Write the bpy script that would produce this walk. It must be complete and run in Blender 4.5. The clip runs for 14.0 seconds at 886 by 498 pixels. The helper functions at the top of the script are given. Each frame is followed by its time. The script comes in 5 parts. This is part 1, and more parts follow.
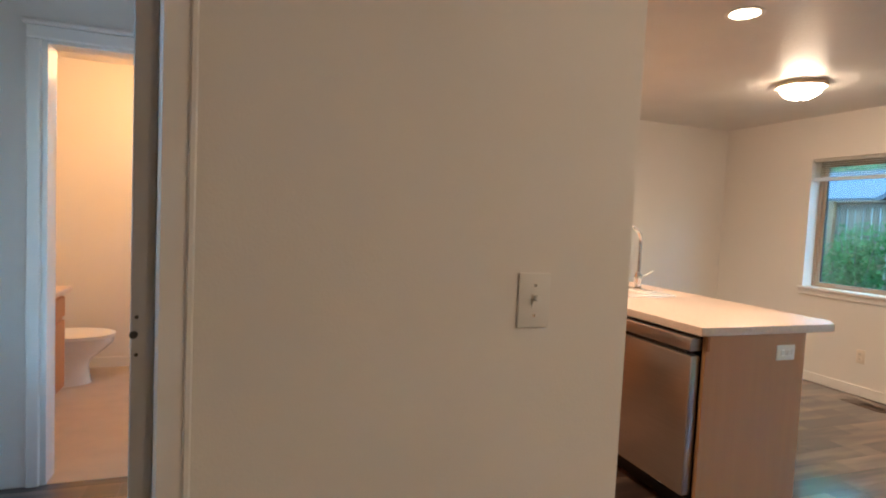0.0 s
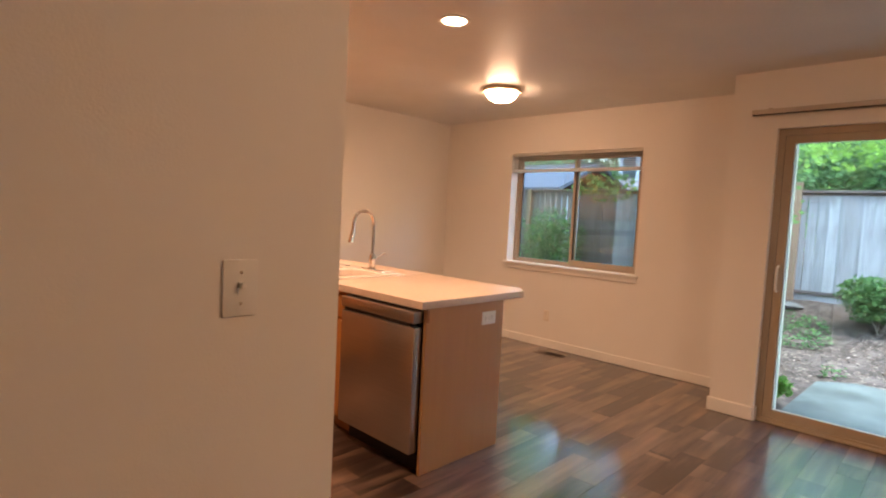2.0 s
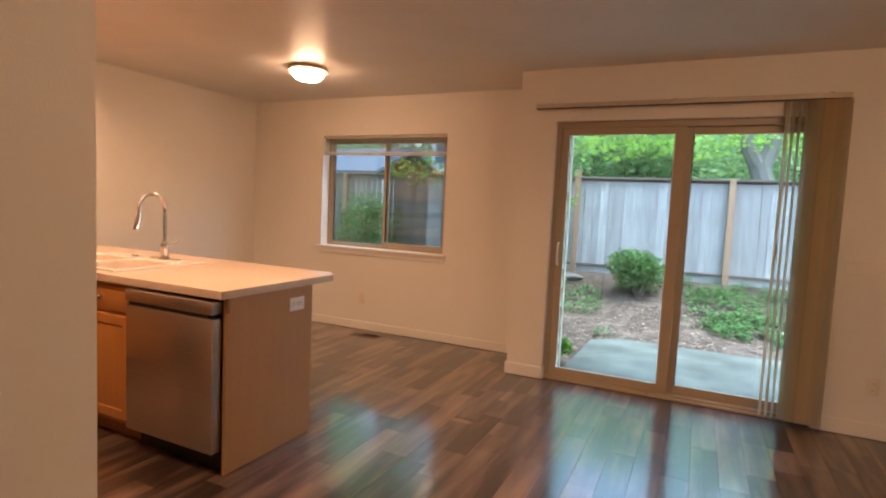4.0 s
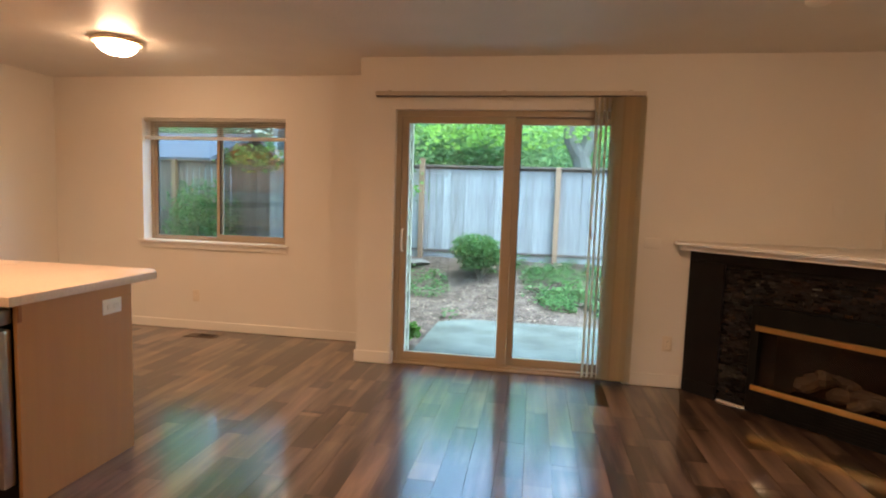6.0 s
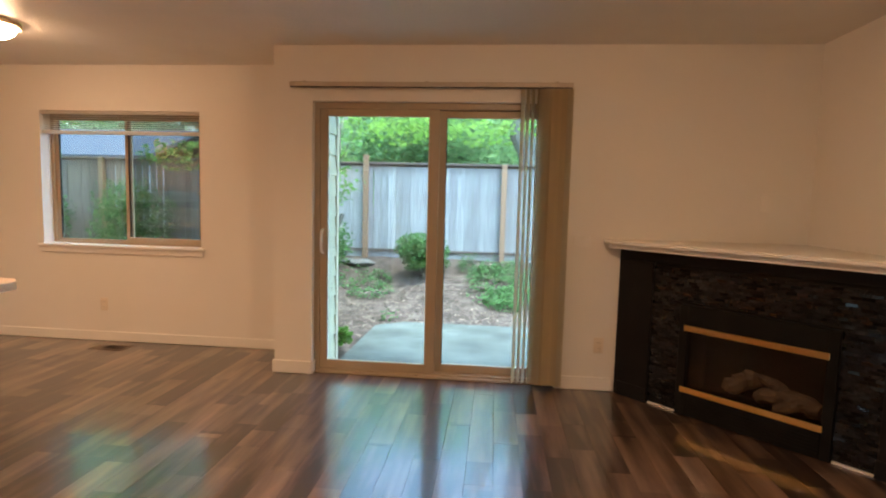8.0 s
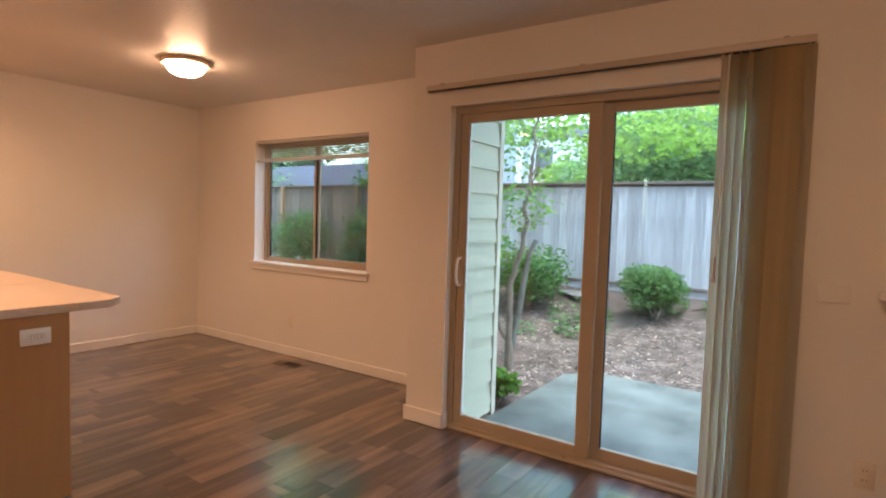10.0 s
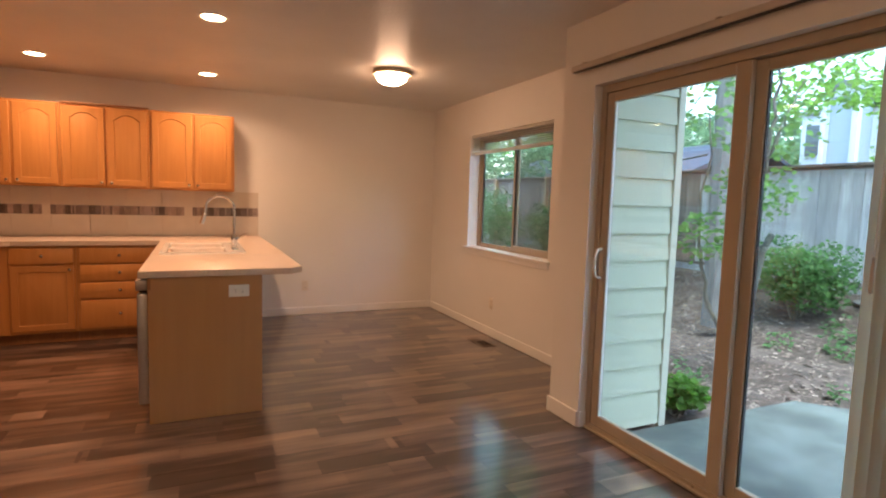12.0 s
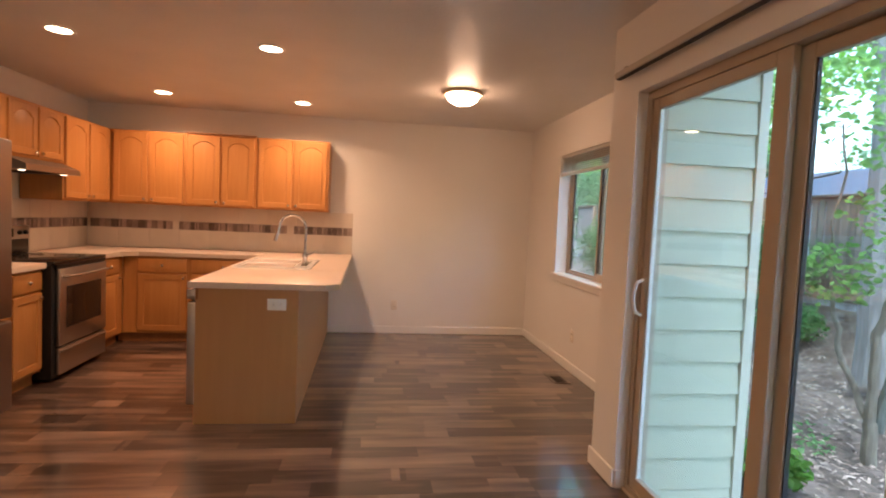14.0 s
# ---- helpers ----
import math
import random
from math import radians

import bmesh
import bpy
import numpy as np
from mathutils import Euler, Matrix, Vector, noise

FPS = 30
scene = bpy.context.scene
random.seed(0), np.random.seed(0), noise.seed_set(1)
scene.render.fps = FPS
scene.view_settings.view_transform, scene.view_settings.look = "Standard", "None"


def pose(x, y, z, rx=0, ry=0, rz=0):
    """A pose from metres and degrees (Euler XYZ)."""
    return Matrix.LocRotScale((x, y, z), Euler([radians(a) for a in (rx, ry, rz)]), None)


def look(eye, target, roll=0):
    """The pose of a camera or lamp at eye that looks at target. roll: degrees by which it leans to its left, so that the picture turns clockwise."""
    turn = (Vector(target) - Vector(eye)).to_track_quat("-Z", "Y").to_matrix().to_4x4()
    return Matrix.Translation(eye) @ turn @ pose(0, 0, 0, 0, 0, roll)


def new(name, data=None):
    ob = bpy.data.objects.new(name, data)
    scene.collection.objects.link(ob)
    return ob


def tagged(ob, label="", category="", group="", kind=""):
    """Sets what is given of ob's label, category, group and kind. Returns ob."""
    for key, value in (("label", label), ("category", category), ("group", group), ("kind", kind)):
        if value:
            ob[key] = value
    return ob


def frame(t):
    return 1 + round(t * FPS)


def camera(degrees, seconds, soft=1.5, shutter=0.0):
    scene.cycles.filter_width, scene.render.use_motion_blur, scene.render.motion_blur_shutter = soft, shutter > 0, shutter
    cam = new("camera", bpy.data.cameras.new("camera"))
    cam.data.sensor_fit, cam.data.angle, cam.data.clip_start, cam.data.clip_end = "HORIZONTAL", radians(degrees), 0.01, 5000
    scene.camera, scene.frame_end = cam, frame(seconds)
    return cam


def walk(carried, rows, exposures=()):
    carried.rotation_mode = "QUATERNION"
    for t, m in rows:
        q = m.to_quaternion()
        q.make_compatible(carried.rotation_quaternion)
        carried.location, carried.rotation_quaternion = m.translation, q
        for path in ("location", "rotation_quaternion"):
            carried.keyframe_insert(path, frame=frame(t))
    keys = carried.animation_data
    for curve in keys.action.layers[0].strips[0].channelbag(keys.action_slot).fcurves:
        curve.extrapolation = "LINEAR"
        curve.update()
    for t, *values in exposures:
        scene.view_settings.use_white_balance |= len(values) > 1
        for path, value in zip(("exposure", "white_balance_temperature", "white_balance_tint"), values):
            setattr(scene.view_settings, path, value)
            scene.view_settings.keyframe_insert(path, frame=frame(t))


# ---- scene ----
cam = camera(78.8, 14.0, soft=2.0)
PATH = [
    (0, (0.085, 0.054, 1.345), (0.749, 1.937, 1.233), 2.7),
    (0.5, (0.100, 0.040, 1.349), (0.989, 1.829, 1.232), 2.8),
    (1, (0.108, 0.018, 1.355), (1.198, 1.689, 1.233), 2.9),
    (1.5, (0.124, 0.006, 1.352), (1.396, 1.543, 1.230), 2.9),
    (2, (0.147, 0.006, 1.352), (1.577, 1.398, 1.224), 2.9),
    (2.5, (0.161, -0.006, 1.350), (1.719, 1.242, 1.218), 2.8),
    (3, (0.168, -0.032, 1.354), (1.825, 1.079, 1.213), 2.7),
    (5.5, (0.203, -0.078, 1.349), (2.142, 0.385, 1.178), 2.3),
    (6, (0.206, -0.102, 1.347), (2.170, 0.225, 1.170), 1.9),
    (6.5, (0.214, -0.137, 1.350), (2.195, 0.068, 1.163), 1.5),
    (7, (0.227, -0.178, 1.348), (2.214, -0.064, 1.157), 1.3),
    (7.2, (0.246, -0.205, 1.345), (2.235, -0.111, 1.160), 1.3),
    (9.3, (1.146, -0.671, 1.367), (3.021, 0.006, 1.21), 2.4),
    (9.5, (1.251, -0.723, 1.364), (3.086, 0.059, 1.212), 2.5),
    (10, (1.566, -0.868, 1.356), (3.224, 0.245, 1.243), 1.8),
    (10.5, (1.831, -1.015, 1.37), (3.21, 0.429, 1.265), 2.3),
    (11, (2.001, -1.18, 1.364), (3.117, 0.473, 1.218), 3.0),
    (11.5, (2.141, -1.385, 1.37), (3.12, 0.35, 1.189), 2.6),
    (12, (2.295, -1.551, 1.367), (3.124, 0.26, 1.186), 1.7),
    (12.5, (2.473, -1.649, 1.366), (3.15, 0.225, 1.187), 1.4),
    (13, (2.66, -1.62, 1.355), (3.274, 0.279, 1.217), 1.6),
    (13.5, (2.834, -1.589, 1.361), (3.347, 0.341, 1.243), 1.9),
    (14, (3.081, -1.597, 1.373), (3.36, 0.38, 1.261), 2.6),
]
EXPOSURE = [(0.0, 3.46, 5000, 1), (0.6, 3.42, 4850, 1), (1.0, 3.40, 5250, 5), (1.5, 3.36, 6200, 20), (2.0, 3.26, 6550, 22), (3.0, 3.13, 6950, 23), (5.5, 3.26, 6560, 15),
            (7.2, 3.33, 6480, 11), (9.5, 3.18, 6820, 23), (11.0, 2.97, 6750, 26), (12.0, 2.98, 6520, 21), (14.0, 3.10, 6250, 21)]
walk(cam, [(t, look(eye, target, roll)) for t, eye, target, roll in PATH], EXPOSURE)

# ---- world, sun and exposure ----
world = bpy.data.worlds.new("world")
scene.world = world
world.use_nodes = True
wn = world.node_tree
sky = wn.nodes.new("ShaderNodeTexSky")
sky.sky_type, sky.sun_disc = "NISHITA", False
sky.sun_elevation, sky.sun_rotation = radians(72), radians(190)
sky.air_density, sky.dust_density, sky.ozone_density = 1.4, 2.5, 2.0
wn.links.new(sky.outputs[0], wn.nodes["Background"].inputs[0])
wn.nodes["Background"].inputs[1].default_value = 0.135
sun = new("sun", bpy.data.lights.new("sun", "SUN"))
sun.data.energy, sun.data.angle, sun.data.color = 0.30, radians(60), (1.0, 0.97, 0.93)
sun.matrix_world = look((30 * math.sin(radians(190)), 30 * math.cos(radians(190)), 92), (0, 0, 0))

WARM = (1.0, 0.63, 0.36)
CANS = [(2.40, 2.20), (1.11, 2.18), (1.11, 3.93), (2.40, 3.97)]
DOME = (3.84, 2.99)
LIVING_DOME = (1.9, -0.75)
CEIL = 2.455


def lamp(name, kind, place, watts, size, color=WARM):
    ob = new(name, bpy.data.lights.new(name, kind))
    ob.location, ob.data.energy, ob.data.color = place, watts, color
    if kind == "AREA":
        ob.data.shape, ob.data.size = "DISK", size
        ob.data.spread = radians(150)
    else:
        ob.data.shadow_soft_size = size
    return ob


for cx, cy in CANS:
    lamp("can_light_lamp", "AREA", (cx, cy, CEIL - 0.012), 1.85, 0.13)
lamp("bathroom_lamp", "POINT", (-0.75, 4.1, 2.2), 3.2, 0.1, (1.0, 0.45, 0.14))


# ---- materials ----
def material(name, color, rough=0.5, metal=0.0, color2=None, scale=8.0, stretch=(1, 1, 1), bump=0.0, bump_scale=60.0,
             spec=0.5, vary=0.0, fine=0.0, dirt=None, dirt_scale=2.0, coat=0.0, detail=4.0, island=False):
    m = bpy.data.materials.new(name)
    m.use_nodes = True
    t = m.node_tree
    n, link = t.nodes, t.links.new
    b = n["Principled BSDF"]
    b.inputs["Roughness"].default_value, b.inputs["Metallic"].default_value = rough, metal
    b.inputs["Specular IOR Level"].default_value, b.inputs["Coat Weight"].default_value = spec, coat
    co = n.new("ShaderNodeTexCoord")
    mp = n.new("ShaderNodeMapping")
    mp.inputs["Scale"].default_value = stretch
    link(co.outputs["Object"], mp.inputs[0])
    src = mp.outputs[0]
    if vary:
        info = n.new("ShaderNodeNewGeometry" if island else "ShaderNodeObjectInfo")
        rnd = info.outputs["Random Per Island" if island else "Random"]
        add = n.new("ShaderNodeVectorMath")
        add.operation = "ADD"
        mul = n.new("ShaderNodeMath")
        mul.operation, mul.inputs[1].default_value = "MULTIPLY", 37.0
        link(rnd, mul.inputs[0])
        link(mp.outputs[0], add.inputs[0])
        link(mul.outputs[0], add.inputs[1])
        src = add.outputs[0]
    tex = n.new("ShaderNodeTexNoise")
    tex.inputs["Scale"].default_value, tex.inputs["Detail"].default_value = scale, detail
    link(src, tex.inputs["Vector"])
    ramp = n.new("ShaderNodeValToRGB")
    c2 = color2 or tuple(c * 0.9 for c in color)
    ramp.color_ramp.elements[0].position, ramp.color_ramp.elements[1].position = 0.3, 0.7
    ramp.color_ramp.elements[0].color, ramp.color_ramp.elements[1].color = (*c2, 1), (*color, 1)
    link(tex.outputs[0], ramp.inputs[0])
    out = ramp.outputs[0]
    if vary:
        hsv = n.new("ShaderNodeHueSaturation")
        rng = n.new("ShaderNodeMapRange")
        rng.inputs["To Min"].default_value, rng.inputs["To Max"].default_value = 1 - vary, 1 + vary
        link(rnd, rng.inputs["Value"])
        link(rng.outputs[0], hsv.inputs["Value"])
        link(out, hsv.inputs["Color"])
        out = hsv.outputs[0]
    if dirt:
        t2 = n.new("ShaderNodeTexNoise")
        t2.inputs["Scale"].default_value, t2.inputs["Detail"].default_value = dirt_scale, 6.0
        link(co.outputs["Object"], t2.inputs["Vector"])
        r2 = n.new("ShaderNodeValToRGB")
        r2.color_ramp.elements[0].position, r2.color_ramp.elements[1].position = 0.48, 0.72
        link(t2.outputs[0], r2.inputs[0])
        mix = n.new("ShaderNodeMix")
        mix.data_type = "RGBA"
        link(r2.outputs[0], mix.inputs[0])
        link(out, mix.inputs[6])
        mix.inputs[7].default_value = (*dirt, 1)
        out = mix.outputs[2]
    link(out, b.inputs["Base Color"])
    if bump:
        tb = n.new("ShaderNodeTexNoise")
        tb.inputs["Scale"].default_value, tb.inputs["Detail"].default_value = bump_scale, 3.0
        link(src, tb.inputs["Vector"])
        bp = n.new("ShaderNodeBump")
        bp.inputs["Strength"].default_value, bp.inputs["Distance"].default_value = bump, 0.004
        link(tb.outputs[0], bp.inputs["Height"])
        link(bp.outputs[0], b.inputs["Normal"])
    if fine:
        rr = n.new("ShaderNodeMapRange")
        rr.inputs["To Min"].default_value, rr.inputs["To Max"].default_value = max(0.02, rough - fine), rough + fine
        link(tex.outputs[0], rr.inputs["Value"])
        link(rr.outputs[0], b.inputs["Roughness"])
    return m


def glow(name, color, strength):
    m = bpy.data.materials.new(name)
    m.use_nodes = True
    b = m.node_tree.nodes["Principled BSDF"]
    b.inputs["Base Color"].default_value = (0.9, 0.85, 0.75, 1)
    b.inputs["Emission Color"].default_value, b.inputs["Emission Strength"].default_value = (*color, 1), strength
    return m


def clear(name, tint=(1, 1, 1), gloss=0.03):
    m = bpy.data.materials.new(name)
    m.use_nodes = True
    t = m.node_tree
    n, link = t.nodes, t.links.new
    tr, gl, mx, lw, pw, ml = (n.new(k) for k in ("ShaderNodeBsdfTransparent", "ShaderNodeBsdfGlossy", "ShaderNodeMixShader", "ShaderNodeLayerWeight", "ShaderNodeMath",
                                                 "ShaderNodeMath"))
    tr.inputs[0].default_value = (*tint, 1)
    gl.inputs["Roughness"].default_value = 0.01
    lw.inputs[0].default_value = 0.5
    pw.operation, pw.inputs[1].default_value = "POWER", 4.0
    ml.operation, ml.inputs[1].default_value, ml.inputs[2].default_value = "MULTIPLY_ADD", 0.55, gloss
    link(lw.outputs["Facing"], pw.inputs[0])
    link(pw.outputs[0], ml.inputs[0])
    link(ml.outputs[0], mx.inputs[0])
    link(tr.outputs[0], mx.inputs[1])
    link(gl.outputs[0], mx.inputs[2])
    link(mx.outputs[0], n["Material Output"].inputs[0])
    return m


def mesh_screen(name, color, cover):
    m = bpy.data.materials.new(name)
    m.use_nodes = True
    t = m.node_tree
    n, link = t.nodes, t.links.new
    tr, df, mx = (n.new(k) for k in ("ShaderNodeBsdfTransparent", "ShaderNodeBsdfDiffuse", "ShaderNodeMixShader"))
    df.inputs[0].default_value = (*color, 1)
    mx.inputs[0].default_value = cover
    link(tr.outputs[0], mx.inputs[1])
    link(df.outputs[0], mx.inputs[2])
    link(mx.outputs[0], n["Material Output"].inputs[0])
    return m


def leafy(name, color, color2):
    m = material(name, color, 0.55, color2=color2, scale=3.0, vary=0.35, island=True, spec=0.25)
    return translucent(m, 0.62)


def translucent(m, share):
    t = m.node_tree
    n, link = t.nodes, t.links.new
    b = n["Principled BSDF"]
    tl, mx = n.new("ShaderNodeBsdfTranslucent"), n.new("ShaderNodeMixShader")
    link(b.inputs["Base Color"].links[0].from_socket, tl.inputs[0])
    mx.inputs[0].default_value = share
    link(b.outputs[0], mx.inputs[1])
    link(tl.outputs[0], mx.inputs[2])
    link(mx.outputs[0], n["Material Output"].inputs[0])
    return m


WALL = material("wall_paint", (0.81, 0.775, 0.72), 0.62, color2=(0.775, 0.74, 0.685), scale=1.2, bump=0.11, bump_scale=170, spec=0.3)
CEILING = material("ceiling_paint", (0.74, 0.71, 0.66), 0.42, color2=(0.69, 0.66, 0.61), scale=2.0, bump=0.55, bump_scale=42, spec=0.4)
TRIM = material("trim_paint", (0.84, 0.81, 0.76), 0.35, color2=(0.80, 0.77, 0.72), scale=3.0, bump=0.04, bump_scale=30)
GREY_PAINT = material("grey_door_paint", (0.42, 0.41, 0.395), 0.45, color2=(0.38, 0.37, 0.355), scale=4.0, bump=0.05)
PLANK = material("floor_plank", (0.056, 0.034, 0.026), 0.34, color2=(0.023, 0.015, 0.012), scale=1.6, stretch=(0.5, 5, 1), bump=0.03,
                 bump_scale=20, vary=0.22, fine=0.05, spec=0.3, detail=7.0, coat=1.0)
PLANK.node_tree.nodes["Principled BSDF"].inputs["Coat Roughness"].default_value = 0.14
PLANK.node_tree.nodes["Principled BSDF"].inputs["Coat IOR"].default_value = 1.7


def strips(m, pale, width, length):
    """Pale printed wood strips, set at random along each plank and fading at their ends."""
    t = m.node_tree
    n, link = t.nodes, t.links.new
    b = n["Principled BSDF"]
    base = b.inputs["Base Color"].links[0].from_socket
    co, info = n.new("ShaderNodeTexCoord"), n.new("ShaderNodeObjectInfo")
    comb, mul, add = n.new("ShaderNodeCombineXYZ"), n.new("ShaderNodeMath"), n.new("ShaderNodeVectorMath")
    mul.operation, mul.inputs[1].default_value = "MULTIPLY", 53.0
    add.operation = "ADD"
    link(info.outputs["Random"], mul.inputs[0])
    link(mul.outputs[0], comb.inputs[0])
    link(co.outputs["Object"], add.inputs[0])
    link(comb.outputs[0], add.inputs[1])
    br = n.new("ShaderNodeTexBrick")
    br.inputs["Color1"].default_value, br.inputs["Color2"].default_value = (0, 0, 0, 1), (1, 1, 1, 1)
    br.inputs["Mortar Size"].default_value, br.inputs["Scale"].default_value = 0.0, 1.0
    br.inputs["Brick Width"].default_value, br.inputs["Row Height"].default_value = length, width
    br.offset = 0.37
    link(add.outputs[0], br.inputs["Vector"])
    mp, tex = n.new("ShaderNodeMapping"), n.new("ShaderNodeTexNoise")
    mp.inputs["Scale"].default_value = (1.3, 10, 1)
    tex.inputs["Scale"].default_value, tex.inputs["Detail"].default_value = 1.0, 5.0
    link(add.outputs[0], mp.inputs[0])
    link(mp.outputs[0], tex.inputs["Vector"])
    sm = n.new("ShaderNodeMath")
    sm.operation, sm.inputs[1].default_value = "MULTIPLY_ADD", 0.30
    link(br.outputs["Color"], sm.inputs[0])
    link(tex.outputs[0], sm.inputs[2])
    rng = n.new("ShaderNodeMapRange")
    rng.inputs["From Min"].default_value, rng.inputs["From Max"].default_value = 0.56, 0.98
    link(sm.outputs[0], rng.inputs["Value"])
    mix = n.new("ShaderNodeMix")
    mix.data_type = "RGBA"
    link(rng.outputs[0], mix.inputs[0])
    link(base, mix.inputs[6])
    mix.inputs[7].default_value = (*pale, 1)
    link(mix.outputs[2], b.inputs["Base Color"])


strips(PLANK, (0.26, 0.165, 0.117), 0.139, 0.61)
GROOVE = material("floor_joint", (0.04, 0.028, 0.022), 0.6)
VINYL = material("beige_vinyl", (0.52, 0.42, 0.32), 0.4, color2=(0.46, 0.37, 0.28), scale=7.0, bump=0.05)
OAK = material("honey_oak", (0.50, 0.218, 0.060), 0.36, color2=(0.44, 0.185, 0.048), scale=4.0, stretch=(8, 8, 0.6), bump=0.08, bump_scale=40,
               vary=0.10, fine=0.05, detail=6.0)
# Darker copy of the oak; the shade of toe-kick recesses is put into it
OAK_DARK = material("dark_oak_painted_shade", (0.30, 0.125, 0.04), 0.5, color2=(0.24, 0.10, 0.032), scale=5.0, stretch=(8, 8, 0.7))
LAMINATE = material("maple_end_panel", (0.45, 0.23, 0.085), 0.42, color2=(0.425, 0.213, 0.078), scale=4.0, stretch=(7, 7, 0.5), bump=0.03, detail=6.0)
COUNTER = material("beige_laminate", (0.64, 0.50, 0.39), 0.33, color2=(0.56, 0.43, 0.33), scale=90.0, bump=0.03, bump_scale=200, detail=2.0)
TILE = material("cream_tile", (0.66, 0.58, 0.48), 0.3, color2=(0.61, 0.53, 0.44), scale=6.0, vary=0.04)
GROUT = material("grout", (0.60, 0.525, 0.435), 0.8, bump=0.1)
MOSAIC = material("mosaic_glass", (0.31, 0.235, 0.20), 0.25, color2=(0.20, 0.15, 0.13), scale=14.0, vary=0.6, island=True)
STEEL = material("stainless_steel", (0.56, 0.53, 0.50), 0.34, 1.0, color2=(0.50, 0.475, 0.45), scale=3.0, stretch=(1, 1, 60), fine=0.06)
FRIDGE_STEEL = material("fridge_steel", (0.36, 0.34, 0.33), 0.36, 1.0, color2=(0.32, 0.30, 0.29), scale=3.0, stretch=(60, 60, 1), fine=0.05)
CHROME = material("chrome", (0.80, 0.80, 0.80), 0.09, 1.0, color2=(0.74, 0.74, 0.74))
LAMP_BRONZE = material("satin_bronze_pan", (0.84, 0.70, 0.50), 0.4, color2=(0.80, 0.66, 0.46), scale=8.0)
NICKEL = material("nickel_knob", (0.66, 0.60, 0.52), 0.25, 1.0)
BLACK = material("black_enamel", (0.010, 0.009, 0.009), 0.3, color2=(0.014, 0.013, 0.012), scale=4.0, spec=0.25)
BLACK_GLASS = material("black_glass", (0.010, 0.009, 0.009), 0.06, color2=(0.013, 0.012, 0.012))
BLACK_PAINT = material("black_wood_paint", (0.010, 0.009, 0.009), 0.42, color2=(0.014, 0.012, 0.012), scale=6.0, bump=0.08, bump_scale=40, spec=0.12)
BLACK_METAL = material("black_metal", (0.007, 0.0065, 0.006), 0.5, color2=(0.011, 0.010, 0.009), scale=9.0, bump=0.05, spec=0.1)
BLACK_TILE = material("black_mosaic", (0.014, 0.014, 0.016), 0.16, color2=(0.004, 0.004, 0.004), scale=30.0, vary=0.8, island=True, spec=0.25)
BRASS = material("brass", (0.72, 0.50, 0.20), 0.3, 1.0, color2=(0.66, 0.45, 0.17), scale=8.0, fine=0.06)
LOG = material("ceramic_log", (0.15, 0.12, 0.092), 0.85, color2=(0.06, 0.046, 0.035), scale=14.0, bump=0.5, bump_scale=30)
PLASTIC = material("white_plastic", (0.80, 0.78, 0.73), 0.35, color2=(0.78, 0.76, 0.71))
ALMOND = material("almond_plastic", (0.77, 0.69, 0.58), 0.4, color2=(0.74, 0.66, 0.55))
VINYL_FRAME = material("almond_vinyl_frame", (0.45, 0.365, 0.265), 0.42, color2=(0.42, 0.34, 0.245), scale=5.0, bump=0.02)
DARK_SEAL = material("dark_rubber_seal", (0.03, 0.028, 0.026), 0.6)
PORCELAIN = material("white_porcelain", (0.84, 0.82, 0.78), 0.12, color2=(0.82, 0.80, 0.76), coat=0.3)
SINK_WHITE = material("white_enamel_sink", (0.84, 0.80, 0.74), 0.18, color2=(0.80, 0.76, 0.70), coat=0.3)
VANE = translucent(material("cream_vane", (0.80, 0.69, 0.49), 0.55, color2=(0.75, 0.64, 0.45), scale=6.0, stretch=(1, 1, 0.3), bump=0.05, vary=0.10), 0.6)
# Paler copy of the vane: daylight on the cloth is put into its colour
VANE_LIT = translucent(material("lit_vane", (0.80, 0.73, 0.58), 0.55, color2=(0.75, 0.68, 0.53), scale=6.0, stretch=(1, 1, 0.3), bump=0.05, vary=0.08), 0.72)
SLAT = translucent(material("cream_blind_slat", (0.88, 0.84, 0.77), 0.45), 0.55)
RAIL = material("blind_rail", (0.55, 0.47, 0.38), 0.4)
SIDING = material("pale_green_siding", (0.55, 0.555, 0.415), 0.6, color2=(0.51, 0.515, 0.385), scale=5.0, stretch=(0.6, 1, 8), bump=0.08, bump_scale=30,
                  vary=0.04)
SIDING_TRIM = material("cream_corner_board", (0.62, 0.59, 0.47), 0.6, color2=(0.57, 0.54, 0.43), scale=6.0, bump=0.08)
FENCE = material("weathered_fence_wood", (0.48, 0.465, 0.46), 0.85, color2=(0.34, 0.32, 0.315), scale=3.0, stretch=(8, 8, 0.7), bump=0.35, bump_scale=26,
                 vary=0.22, dirt=(0.25, 0.225, 0.215), dirt_scale=2.4, detail=7.0)
POST = material("fence_post_wood", (0.45, 0.265, 0.165), 0.8, color2=(0.33, 0.195, 0.125), scale=4.0, stretch=(8, 8, 0.6), bump=0.3, bump_scale=30, vary=0.2)
CAP = material("fence_cap_wood", (0.20, 0.15, 0.125), 0.85, color2=(0.13, 0.10, 0.085), scale=4.0, stretch=(8, 0.6, 8), bump=0.3)
LEAF_DISTANT = leafy("distant_tree_leaf", (0.20, 0.30, 0.19), (0.13, 0.22, 0.13))
FENCE_BROWN = material("brown_fence_wood", (0.27, 0.21, 0.18), 0.85, color2=(0.17, 0.135, 0.115), scale=3.0, stretch=(8, 8, 0.7), bump=0.35, bump_scale=26,
                       vary=0.2, dirt=(0.12, 0.10, 0.09), dirt_scale=2.4, detail=7.0)
